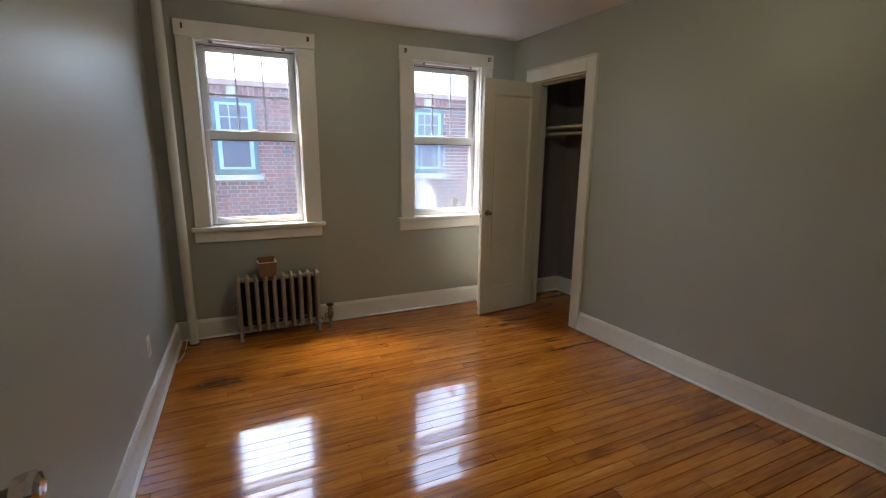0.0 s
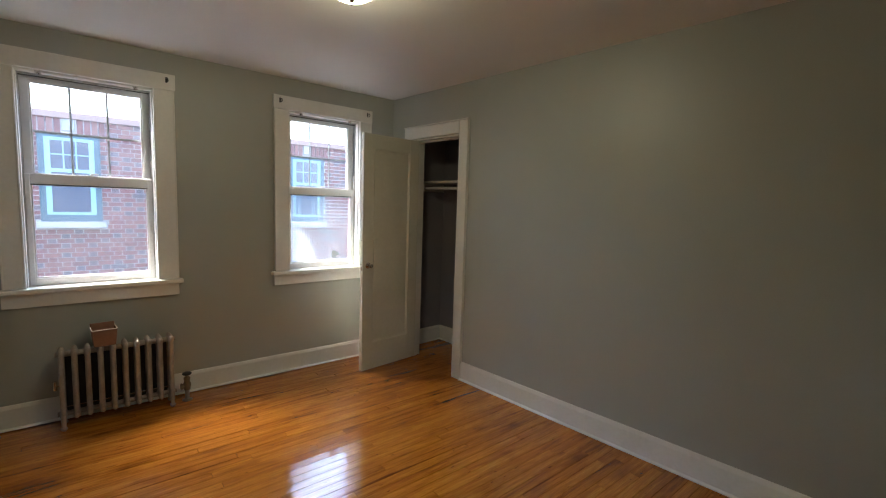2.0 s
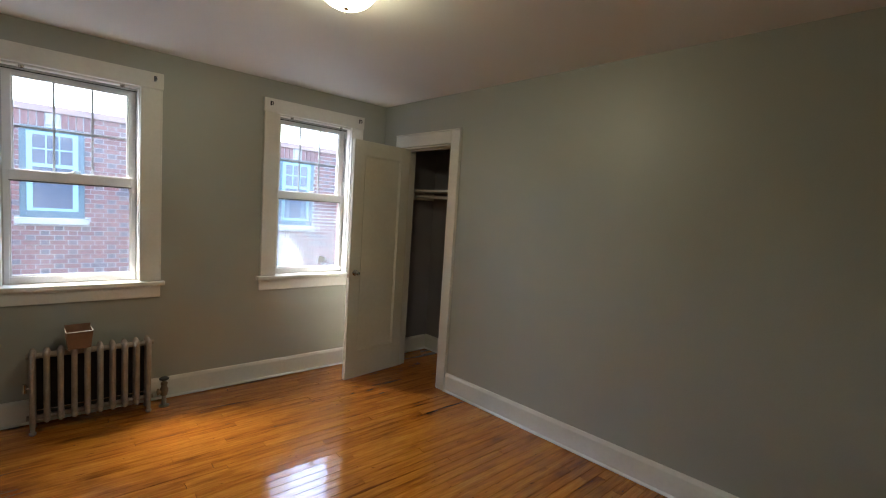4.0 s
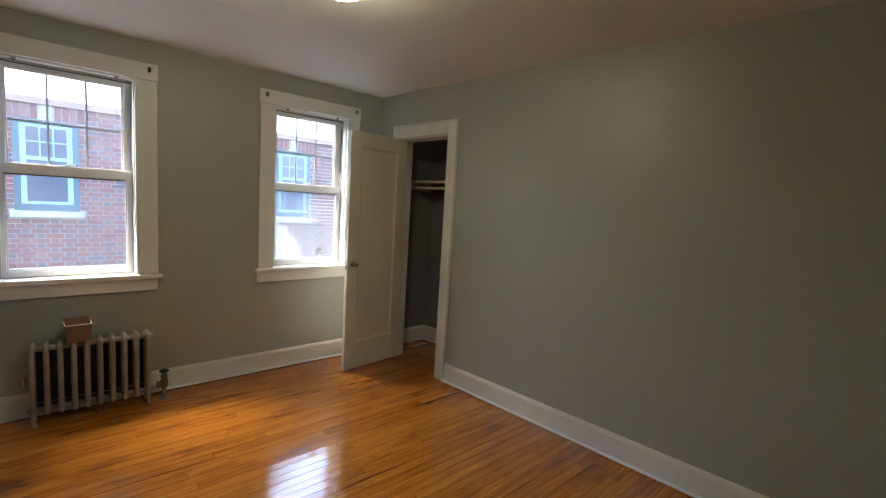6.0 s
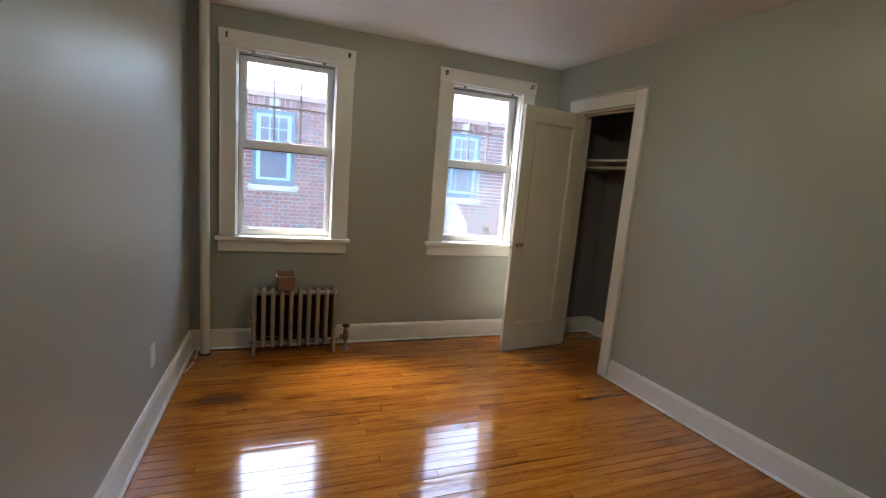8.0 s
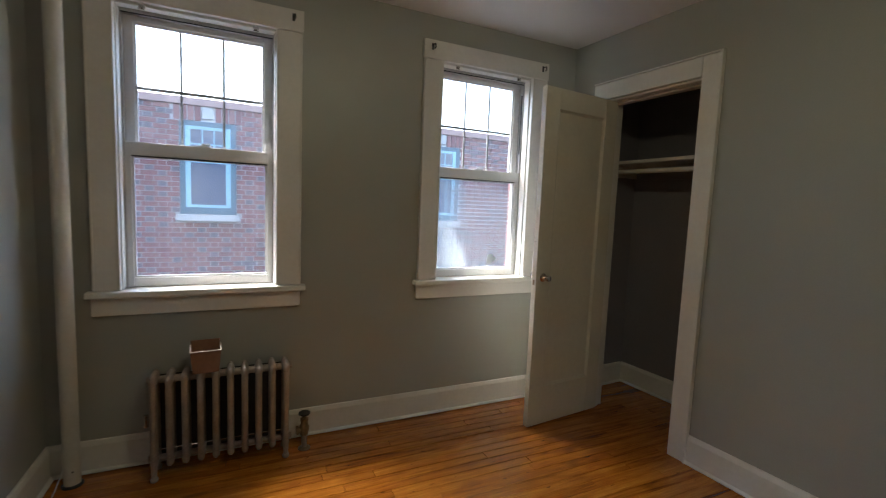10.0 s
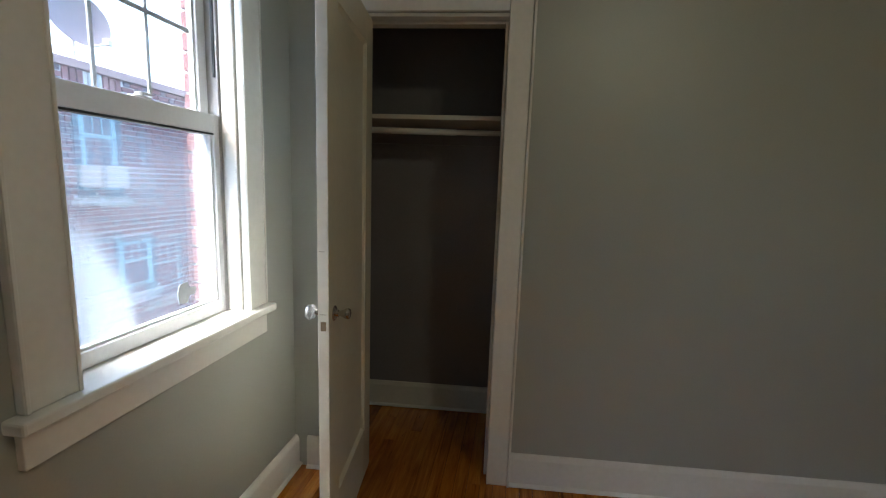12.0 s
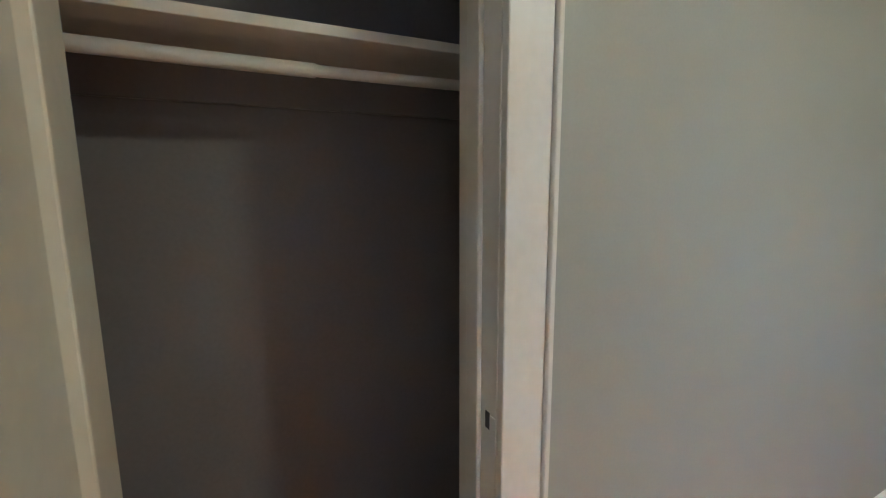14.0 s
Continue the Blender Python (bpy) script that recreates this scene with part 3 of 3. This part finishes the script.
def panel_door(name, m, width, height, label, glass_side, knob_x, knob_size=1.0, knob_z=0.906, fitting=None):
    """A one-panel door: x from the hinge, y through its thickness (0 is one face, -0.036 the other)."""
    fitting = fitting or CHROME
    d = thing(name, m, label, "door", "", "structure")
    t, st, rt, rb = 0.036, 0.108, 0.118, 0.235
    part("stile", box(B(), 0, -t, 0, st, 0, height, 0.0025), CREAM, d)
    part("stile", box(B(), width - st, -t, 0, width, 0, height, 0.0025), CREAM, d)
    part("rail", box(B(), st - 0.0005, -t + 0.0006, height - rt, width - st + 0.0005, -0.0006, height, 0.002), CREAM, d)
    part("rail", box(B(), st - 0.0005, -t + 0.0006, 0, width - st + 0.0005, -0.0006, rb, 0.002), CREAM, d)
    part("panel", box(B(), st - 0.004, -t + 0.012, rb - 0.004, width - st + 0.004, -0.012, height - rt + 0.004), CREAM, d)
    for y0, y1 in ((-0.0125, -0.003), (-t + 0.003, -t + 0.0125)):
        bm = B()
        p0, p1, q0, q1, w = st, width - st, rb, height - rt, 0.014
        inner, outer = (y0, y1) if y1 > -t / 2 else (y1, y0)
        ring_o = [bm.verts.new((x, outer, z)) for x, z in ((p0, q0), (p1, q0), (p1, q1), (p0, q1))]
        ring_i = [bm.verts.new((x, inner, z)) for x, z in ((p0 + w, q0 + w), (p1 - w, q0 + w), (p1 - w, q1 - w), (p0 + w, q1 - w))]
        for k in range(4):
            bm.faces.new((ring_o[k], ring_o[(k + 1) % 4], ring_i[(k + 1) % 4], ring_i[k]))
        part("panel_moulding", bm, CREAM, d)
    for side, glass in ((1, glass_side > 0), (-1, glass_side < 0)):
        face = 0.0 if side > 0 else -t
        mk = Matrix.Translation((knob_x, face, knob_z)) @ Matrix.Rotation(radians(-90 * side), 4, "X") @ Matrix.Scale(knob_size, 4)
        kb = new("door_handle")
        kb.parent = d
        part("rosette", lathe(B(), [(0.0255, 0.0), (0.0255, 0.002), (0.022, 0.005), (0.013, 0.008), (0.012, 0.014)], mk, 24), CHROME, kb, smooth=True)
        if glass:
            part("shank", lathe(B(), [(0.009, 0.004), (0.009, 0.022), (0.013, 0.026)], mk, 20), CHROME, kb, smooth=True)
            part("knob", lathe(B(), [(0.010, 0.024), (0.019, 0.028), (0.026, 0.038), (0.0265, 0.044), (0.021, 0.054), (0.010, 0.058), (0.004, 0.055)], mk, 12),
                 KNOBGLASS, kb, "faceted pressed-glass knob")
        else:
            part("knob", lathe(B(), knob_profile(), mk, 24 if knob_size == 1 else 9), fitting, kb, "worn metal knob", smooth=knob_size == 1)
    part("latch_hole", box(B(), width - 0.003, -0.027, 0.862, width + 0.0006, -0.009, 0.893, 0.001), BRASS, d, "worn brass latch set in chipped paint")
    for z, w, h in ((1.115, 0.018, 0.0015), (0.915, 0.022, 0.0015)):
        part("paint_chip", box(B(), width - 0.002, -0.030, z, width + 0.0005, -0.030 + w, z + h), BRASS, d, "thin dark crack in the edge paint")
    for z in (0.25, height - 0.25):
        bm = B()
        rod(bm, (-0.006, -t - 0.004, z - 0.045), (-0.006, -t - 0.004, z + 0.045), 0.006)
        part("hinge", bm, CREAM, d, smooth=True)
    return d


door_1 = panel_door("door_1", pose(2.622, 3.440, 0.013, 0, 0, 186.3), 0.605, 1.992,
                    "cream painted one-panel closet door standing wide open", -1, 0.550)
door_2 = panel_door("door_2", pose(-0.226, 0.200, 0.013, 0, 0, 90.3), 0.760, 2.01,
                    "painted room door swung open against the grey wall", 1, 0.705, 1.6, 0.880, CHROME)
room_frame = thing("room_door_frame", pose(0, YS, 0), "white painted casing round the room's doorway", "door frame", "", "structure")
part("casing", box(B(), 0.60, 0.001, 0, 0.70, 0.02, 2.15, 0.003), WHITE, room_frame)
part("head_casing", box(B(), -0.30, 0.001, 2.05, 0.599, 0.019, 2.15, 0.003), WHITE, room_frame)
part("jamb", box(B(), 0.585, -0.121, 0, 0.5995, 0.0, 2.049), WHITE, room_frame)

# closet shelf and hanging rail
shelf_y = (CEND + 0.002, 0.923)
closet_shelf = thing("closet_shelf", CL @ pose(0, 0, 1.648), "painted plank shelf across the dark closet", "shelf")
part("board", box(B(), 0.285, shelf_y[0], 0, CDEEP - 0.002, shelf_y[1], 0.021, 0.002), WHITE, closet_shelf)
part("cleat", box(B(), 0.30, shelf_y[1] - 0.018, -0.075, CDEEP - 0.002, shelf_y[1], -0.001, 0.002), WHITE, closet_shelf)
part("cleat", box(B(), CDEEP - 0.02, shelf_y[0], -0.09, CDEEP - 0.002, shelf_y[1] - 0.02, -0.001, 0.002), CHARCOAL, closet_shelf, "dark painted rear cleat")
closet_rail = thing("closet_rail", CL @ pose(0.36, 0, 1.606), "white telescoping clothes rail sagging under the closet shelf", "rail")
for nm, y0, y1, r in (("thin_tube", CEND + 0.001, 0.30, 0.0125), ("thick_tube", 0.30, 0.922, 0.0150)):
    bm = B()
    n = 12
    pts = []
    for k in range(n + 1):
        y = y0 + (y1 - y0) * k / n
        f = (y - CEND) / (0.923 - CEND)
        pts.append((0, y, -0.008 * (1 - (2 * f - 1) ** 2)))
    rings = [[bm.verts.new((p[0] + r * math.cos(a), p[1], p[2] + r * math.sin(a))) for a in (2 * math.pi * j / 16 for j in range(16))] for p in pts]
    for a, b in zip(rings, rings[1:]):
        for j in range(16):
            bm.faces.new((a[j], a[(j + 1) % 16], b[(j + 1) % 16], b[j]))
    bm.faces.new(rings[0])
    bm.faces.new(list(reversed(rings[-1])))
    part(nm, bm, PLASTIC, closet_rail, smooth=True)
for y in (CEND + 0.001, 0.914):
    part("end_cup", box(B(), -0.024, y, -0.024, 0.024, y + 0.008, 0.024, 0.006), PLASTIC, closet_rail)

# ---------------------------------------------------------------- radiator, its valve, the box on it
RX0, RX1, RYC, RTOP = 0.092, 0.690, 3.635, 0.500
radiator = thing("radiator", pose(RX0, RYC, 0), "old silver-painted cast-iron column radiator under the window", "radiator")
SECT, PITCH = 10, (RX1 - RX0 - 0.03) / 9


def radiator_section(end):
    bm = B()
    for y in (-0.052, 0.0, 0.052):
        rod(bm, (0, y, 0.09), (0, y, RTOP - 0.03), 0.0145 if y else 0.012, seg=12)
    for z, h in ((RTOP - 0.030, 0.030), (0.088, 0.024)):
        ball(bm, (0, 0, z), 0.019, 0.068, h, 14)
        for y in (-0.052, 0.052):
            ball(bm, (0, y, z), 0.0165, 0.018, h * 0.95, 12)
    if end:
        for y in (-0.050, 0.050):
            rod(bm, (0, y, 0.09), (0, y * 1.12, 0.022), 0.015, 0.011, 12)
            ball(bm, (0, y * 1.12, 0.014), 0.017, 0.020, 0.014, 12)
    return mesh_of("section", bm, IRON, True)


plain, footed = radiator_section(False), radiator_section(True)
for k in range(SECT):
    ob = new("section", footed if k in (0, SECT - 1) else plain)
    ob.parent = radiator
    ob.location = (0.015 + k * PITCH, 0, 0)
for z, r in ((RTOP - 0.036, 0.017), (0.088, 0.015)):
    part("hub", rod(B(), (0.015, 0, z), (0.015 + 9 * PITCH, 0, z), r), IRON, radiator, smooth=True)
part("tie_rod", rod(B(), (0.0, -0.030, 0.142), (0.03 + 9 * PITCH, -0.030, 0.142), 0.003, seg=8), CHROME, radiator, smooth=True)
for z in (RTOP - 0.036, 0.088):
    part("plug", rod(B(), (0.015 + 9 * PITCH, 0, z), (0.047 + 9 * PITCH, 0, z), 0.014, seg=8), IRON, radiator)
    part("plug", rod(B(), (-0.014, 0, z), (0.015, 0, z), 0.016, seg=8), IRON, radiator)
# black sheet added to put the shade between the sections into colour
part("gap_backing", box(B(), 0.012, 0.092, 0.055, 0.018 + 9 * PITCH, 0.096, RTOP - 0.045), BLACK, radiator, "added black sheet that darkens the gaps between the sections")
bm = B()
rod(bm, (-0.014, 0, 0.27), (0.01, 0, 0.27), 0.006)
rod(bm, (-0.020, 0, 0.245), (-0.020, 0, 0.300), 0.010)
part("air_vent", bm, CHROME, radiator, "small air vent", smooth=True)

valve = thing("radiator_valve", pose(0.772, RYC, 0), "tarnished brass radiator valve with a dark handwheel on its floor pipe", "valve")
part("riser", rod(B(), (0, 0, 0), (0, 0, 0.085), 0.014), IRON, valve, smooth=True)
part("floor_plate", lathe(B(), [(0.032, 0), (0.032, 0.004), (0.020, 0.010), (0.015, 0.011)], None, 24), BRASS, valve, smooth=True)
bm = B()
lathe(bm, [(0.016, 0.075), (0.021, 0.080), (0.021, 0.092), (0.025, 0.100), (0.026, 0.122), (0.020, 0.132), (0.018, 0.150), (0.021, 0.153), (0.021, 0.166), (0.012, 0.172), (0.009, 0.185)], None, 18)
rod(bm, (-0.042, 0, 0.105), (0, 0, 0.105), 0.017)
rod(bm, (-0.040, 0, 0.105), (-0.030, 0, 0.105), 0.024, seg=8)
part("valve_body", bm, BRASS, valve, smooth=True)
part("handwheel", lathe(B(), [(0.008, 0.184), (0.024, 0.186), (0.030, 0.191), (0.030, 0.198), (0.022, 0.203), (0.008, 0.205)], None, 16), BLACK, valve, "dark round handwheel", smooth=True)

card = thing("cardboard_box", pose(0.318, 3.612, RTOP - 0.001, 0, 0, 4), "small open brown cardboard box standing on the radiator", "box")
bw, bt, bh, th = 0.054, 0.063, 0.104, 0.003
for nm, sx, sy in (("side", 1, 0), ("side", -1, 0), ("front", 0, -1), ("back", 0, 1)):
    bm = B()
    hh = bh + (0.022 if sy > 0 else 0.0)
    ws, we = bw, bt
    lo, hi = [], []
    for z, w in ((0, ws), (hh, we)):
        if sx:
            ring = [(sx * w, -w, z), (sx * w, w, z), (sx * (w - th), w - th, z), (sx * (w - th), -w + th, z)]
        else:
            ring = [(-w, sy * w, z), (w, sy * w, z), (w - th, sy * (w - th), z), (-w + th, sy * (w - th), z)]
        (lo if z == 0 else hi).extend(bm.verts.new(p) for p in ring)
    bm.faces.new(lo)
    bm.faces.new(hi)
    for k in range(4):
        bm.faces.new((lo[k], lo[(k + 1) % 4], hi[(k + 1) % 4], hi[k]))
    part(nm, bm, CARD, card)
part("bottom", box(B(), -bw + th, -bw + th, 0.001, bw - th, bw - th, 0.004), CARD, card)
part("rim", box(B(), -bt, -bt - 0.001, bh, bt, -bt + 0.004, bh + 0.003), CARDEDGE, card, "pale torn cut edge")
for e in (-1, 1):
    part("rim", box(B(), e * bt - 0.0025, -bt + 0.0045, bh, e * bt + 0.0015, bt - 0.004, bh + 0.003), CARDEDGE, card, "pale torn cut edge")

# ---------------------------------------------------------------- riser pipe, cable, outlet
riser = thing("riser_pipe", pose(-0.219, 3.690, 0), "white painted steam riser pipe from floor to ceiling", "pipe")
bm = B()
lathe(bm, [(0.0315, 0.006), (0.032, 0.6), (0.0312, 1.2), (0.0316, 1.8), (0.0314, ZC)], None, 28)
part("tube", bm, PIPE, riser, smooth=True)
part("floor_collar", lathe(B(), [(0.041, 0.0), (0.041, 0.004), (0.037, 0.009), (0.032, 0.010)], None, 28), BLACK, riser, "dark floor collar", smooth=True)
part("screw", ball(B(), (0.010, -0.0305, 0.075), 0.0035), BLACK, riser)

crv = bpy.data.curves.new("cable", "CURVE")
crv.dimensions, crv.bevel_depth, crv.bevel_resolution = "3D", 0.0026, 3
sp = crv.splines.new("BEZIER")
cpts = [(-0.262, 3.722, 0.06), (-0.270, 3.64, 0.005), (-0.272, 3.50, 0.004), (-0.290, 3.34, 0.022)]
sp.bezier_points.add(len(cpts) - 1)
for bp_, c in zip(sp.bezier_points, cpts):
    bp_.co = c
    bp_.handle_left_type = bp_.handle_right_type = "AUTO"
crv.materials.append(PLASTIC)
tagged(new("cable", crv), "thin white cable lying on the floor by the pipe", "cable")

outlet = thing("wall_outlet", pose(XL, 2.812, 0.365), "white plastic outlet plate on the grey wall", "outlet")
part("plate", box(B(), 0.0005, -0.037, -0.058, 0.006, 0.037, 0.058, 0.002), PLASTIC, outlet)
for z in (-0.020, 0.020):
    part("socket", box(B(), 0.0062, -0.016, z - 0.014, 0.0082, 0.016, z + 0.014, 0.002), PLASTIC, outlet)
part("screw", ball(B(), (0.0065, 0, 0), 0.0025), CHROME, outlet)

# ---------------------------------------------------------------- ceiling light
lamp = thing("ceiling_light", pose(1.150, 1.935, ZC), "lit frosted glass bowl ceiling light with a dark bronze pan", "ceiling light")
part("pan", lathe(B(), [(0.135, -0.030), (0.143, -0.024), (0.143, -0.014), (0.130, -0.004), (0.115, -0.0005)], None, 40), BRASS, lamp, smooth=True)
prof = [(0.004, -0.128)]
for k in range(1, 11):
    a = k / 10 * math.pi / 2
    prof.append((0.128 * math.sin(a), -0.030 - 0.098 * math.cos(a)))
part("shade", lathe(B(), prof, None, 40), BOWL, lamp, "glowing frosted glass bowl", smooth=True)
part("finial", lathe(B(), [(0.003, -0.148), (0.006, -0.144), (0.0045, -0.136), (0.010, -0.131), (0.013, -0.127), (0.004, -0.122)], None, 18), CHROME, lamp, smooth=True)

# ---------------------------------------------------------------- outside: alley, neighbour's brick house
GZ = -3.2
bm = B()
box(bm, -300, 4.5, GZ - 0.2, 300, 600, GZ)
solid("ground", bm, DIRT, "packed grey ground of the alley", "ground", "structure")

NY, NTOP = 6.85, 2.33
house = thing("neighbour_house", pose(0, NY, GZ), "red brick neighbouring house with blue-green windows", "house")
H0 = -GZ
nwins = [(-0.115, 0.435, 1.12, 2.12), (2.69, 3.24, 1.12, 2.12), (4.29, 4.79, 1.10, 2.12), (4.62, 5.13, 0.06, 0.68)]
SOLDIER = 0.195                                # height of the standing bricks over a window


bm = B()
box(bm, -7, 0.012, 0, 14, 0.30, H0 + NTOP - 0.05)
part("wall", bm, MORTAR, house, "pale mortar bed of the brick wall")
part("coping", box(B(), -7.05, -0.03, H0 + NTOP - 0.05, 14.05, 0.34, H0 + NTOP + 0.03, 0.01), ROOFING, house, "dark coping along the roofline")
part("chimney", box(B(), 5.35, 0.6, H0 + NTOP - 0.3, 5.8, 1.1, H0 + NTOP + 0.16, 0.01), BRICK, house)


def neighbour_window(a, b, c, d):
    w = new("window")
    w.parent = house
    w.location = (a, 0, H0 + c)
    W, Hh = b - a, d - c
    bm = B()
    for q in ((0, 0, 0.055, Hh), (W - 0.055, 0, W, Hh), (0.055, 0, W - 0.055, 0.075), (0.055, Hh - 0.05, W - 0.055, Hh)):
        box(bm, q[0], -0.008, q[1], q[2], 0.010, q[3], 0.002)
    part("frame", bm, TEAL, w)
    bm = B()
    mid = Hh * 0.58
    for q in ((0.055, 0.075, 0.105, Hh - 0.05), (W - 0.105, 0.075, W - 0.055, Hh - 0.05), (0.105, 0.075, W - 0.105, 0.105),
              (0.105, Hh - 0.085, W - 0.105, Hh - 0.05), (0.105, mid - 0.02, W - 0.105, mid + 0.02)):
        box(bm, q[0], -0.004, q[1], q[2], 0.0108, q[3])
    for k in (1, 2):
        x = 0.105 + (W - 0.21) * k / 3
        box(bm, x - 0.007, 0.001, mid + 0.02, x + 0.007, 0.0105, Hh - 0.085)
    zz = (mid + Hh - 0.06) / 2
    box(bm, 0.105, 0.0015, zz - 0.007, W - 0.105, 0.0103, zz + 0.007)
    part("sash", bm, PALEBLUE, w)
    part("pane", box(B(), 0.1, 0.006, 0.1, W - 0.1, 0.0115, Hh - 0.08), DARKPANE, w)
    part("sill", box(B(), -0.04, -0.06, -0.075, W + 0.04, 0.011, -0.004, 0.006), STONE, w)
    if d < 1.0:                                    # the low window has no lintel of its own
        return
    part("keystone", box(B(), W / 2 - 0.055, -0.012, Hh + 0.03, W / 2 + 0.055, 0.011, Hh + 0.165, 0.004), STONE, w)
    # soldier course: bricks standing on end over the window
    k, x = 0, -0.05
    while x < W + 0.03:
        if not (x + 0.054 > W / 2 - 0.06 and x < W / 2 + 0.06):
            part("brick", box(B(), x, -0.003 - 0.003 * (k % 3), Hh + 0.006, x + 0.054, 0.0115, Hh + SOLDIER - 0.008), BRICK, w)
        x += 0.0665
        k += 1


for q in nwins:
    neighbour_window(*q)

ac = thing("air_conditioner", pose(4.31, NY, 1.205), "white window air conditioner in the neighbour's window", "air conditioner")
part("casing", box(B(), 0, -0.25, 0, 0.30, -0.009, 0.205, 0.008), STONE, ac)
bm = B()
for k in range(9):
    box(bm, 0.025, -0.254, 0.022 + k * 0.019, 0.275, -0.2505, 0.030 + k * 0.019)
part("grille", bm, GRID, ac)

dish = thing("satellite_dish", pose(4.45, NY + 0.10, NTOP + 0.03), "dull satellite dish on the neighbour's roof edge", "satellite dish")
bm = B()
tilt = pose(0, -0.04, 0.36, 72, 0, -12)
lathe(bm, [(0.02, 0.0), (0.12, 0.012), (0.20, 0.035), (0.27, 0.07), (0.27, 0.076), (0.20, 0.043), (0.12, 0.020), (0.02, 0.008)], tilt, 36)
part("reflector", bm, DISH, dish, smooth=True)
part("mast", rod(B(), (0, 0, 0), (0, 0, 0.31), 0.02), GRID, dish, smooth=True)
bm = B()
rod(bm, (0, -0.02, 0.10), (0.03, -0.34, 0.16), 0.010)
box(bm, 0.0, -0.38, 0.14, 0.06, -0.32, 0.20, 0.008)
part("feed_arm", bm, GRID, dish)

# ---------------------------------------------------------------- floor boards
sub = solid("floor", box(B(), -1.2, -1.7, -0.12, 3.45, YN - 0.002, -0.016), SUBFLOOR, "amber shellacked narrow-strip hardwood floor, worn and glossy", "floor", "structure")
rng = random.Random(5)
BWID = 0.0585
yb = YS - 0.12 - 2 * BWID
while yb < YN - 0.005:
    y1 = min(yb + BWID, YN - 0.004)
    xend = 3.24 if yb > 2.2 else 2.86
    x = XL + 0.004 - rng.random() * 0.9
    while x < xend:
        L = rng.choice((0.75, 1.0, 1.25, 1.6, 1.9))
        a, b = max(x, XL + 0.003), min(x + L, xend)
        x += L
        if b - a < 0.02:
            continue
        g = 0.0003 + 0.0007 * rng.random() + (0.0016 * rng.random() if rng.random() < 0.3 else 0)
        half, wide, crown = (b - a) / 2 - g, (y1 - yb) / 2 - g, rng.choice((-1, 1, 1)) * rng.uniform(0.00005, 0.00032)
        prof = [(-wide, -0.0155), (wide, -0.0155), (wide, -0.001)]
        prof += [(wide * f * 0.985, -crown * f * f + min(crown, 0)) for f in (1, 0.66, 0.33, 0, -0.33, -0.66, -1)] + [(-wide, -0.001)]
        bm = B()
        ends = [[bm.verts.new((x_, y_, z_)) for y_, z_ in prof] for x_ in (-half, half)]
        for j in range(len(prof)):
            bm.faces.new((ends[0][j], ends[0][(j + 1) % len(prof)], ends[1][(j + 1) % len(prof)], ends[1][j]))
        bm.faces.new(ends[0])
        bm.faces.new(list(reversed(ends[1])))
        ob = part("board", bm, FLOORWOOD, sub, "", True)
        ob.location = ((a + b) / 2, (yb + y1) / 2, -0.0004 * rng.random())
        ob.rotation_euler = (radians(rng.gauss(0, 0.38)), radians(rng.gauss(0, 0.03)), 0)
    yb += BWID

# ---------------------------------------------------------------- bricks of the neighbour's wall
# Flemish bond: long stretchers and short, often burnt-dark headers in turn
STRETCH, HEADER, bhh, jo = 0.150, 0.070, 0.0440, 0.0105
units = {}
for length in (STRETCH, HEADER):
    for tone in (BRICK, DARKBRICK):
        units[length, tone] = mesh_of("brick", box(B(), 0, 0, 0, length, 0.016, bhh), tone)
rng = random.Random(9)
rest, dark_rest = B(), B()
count = 0
z, r = NTOP - 0.055 - bhh, 0
while z > -1.2:
    x = -3.0 + (STRETCH - HEADER) / 2 * (r % 2)
    k = r % 2
    while x < 8.5:
        length = HEADER if k % 2 else STRETCH
        tone = DARKBRICK if rng.random() < (0.62 if k % 2 else 0.06) else BRICK
        p = -0.004 + 0.004 * rng.random()
        left, right = x, x + length
        for a, b, c, d in nwins:                       # cut the bricks that meet a window's surround
            if z + bhh > c - 0.075 and z < d + (SOLDIER if d > 1.0 else 0.0):
                e0, e1 = (a - 0.042, b + 0.042) if z < c else ((a, b) if z < d else (a - 0.055, b + 0.055))
                if e0 - 0.004 < right and left < e1 + 0.004:
                    if left < e0 - 0.012:
                        right = min(right, e0 - 0.004)
                    elif right > e1 + 0.012:
                        left = max(left, e1 + 0.004)
                    else:
                        right = left
        if right - left > 0.015:
            if right - left > length - 1e-4 and count < 290 and -0.75 < x < 1.5 and z > 0.35:
                ob = new("brick", units[length, tone])
                ob.parent = house
                ob.location = (left, p, H0 + z)
                count += 1
            else:
                box(rest if tone is BRICK else dark_rest, left, p, H0 + z, right, p + 0.016, H0 + z + bhh)
        x += length + jo
        k += 1
    z -= bhh + jo
    r += 1
for bulk, tone, words in ((rest, BRICK, "red brick courses with pale joints"), (dark_rest, DARKBRICK, "burnt dark header bricks")):
    tagged(part("brickwork", bulk, tone, house, words), kind="stuff")
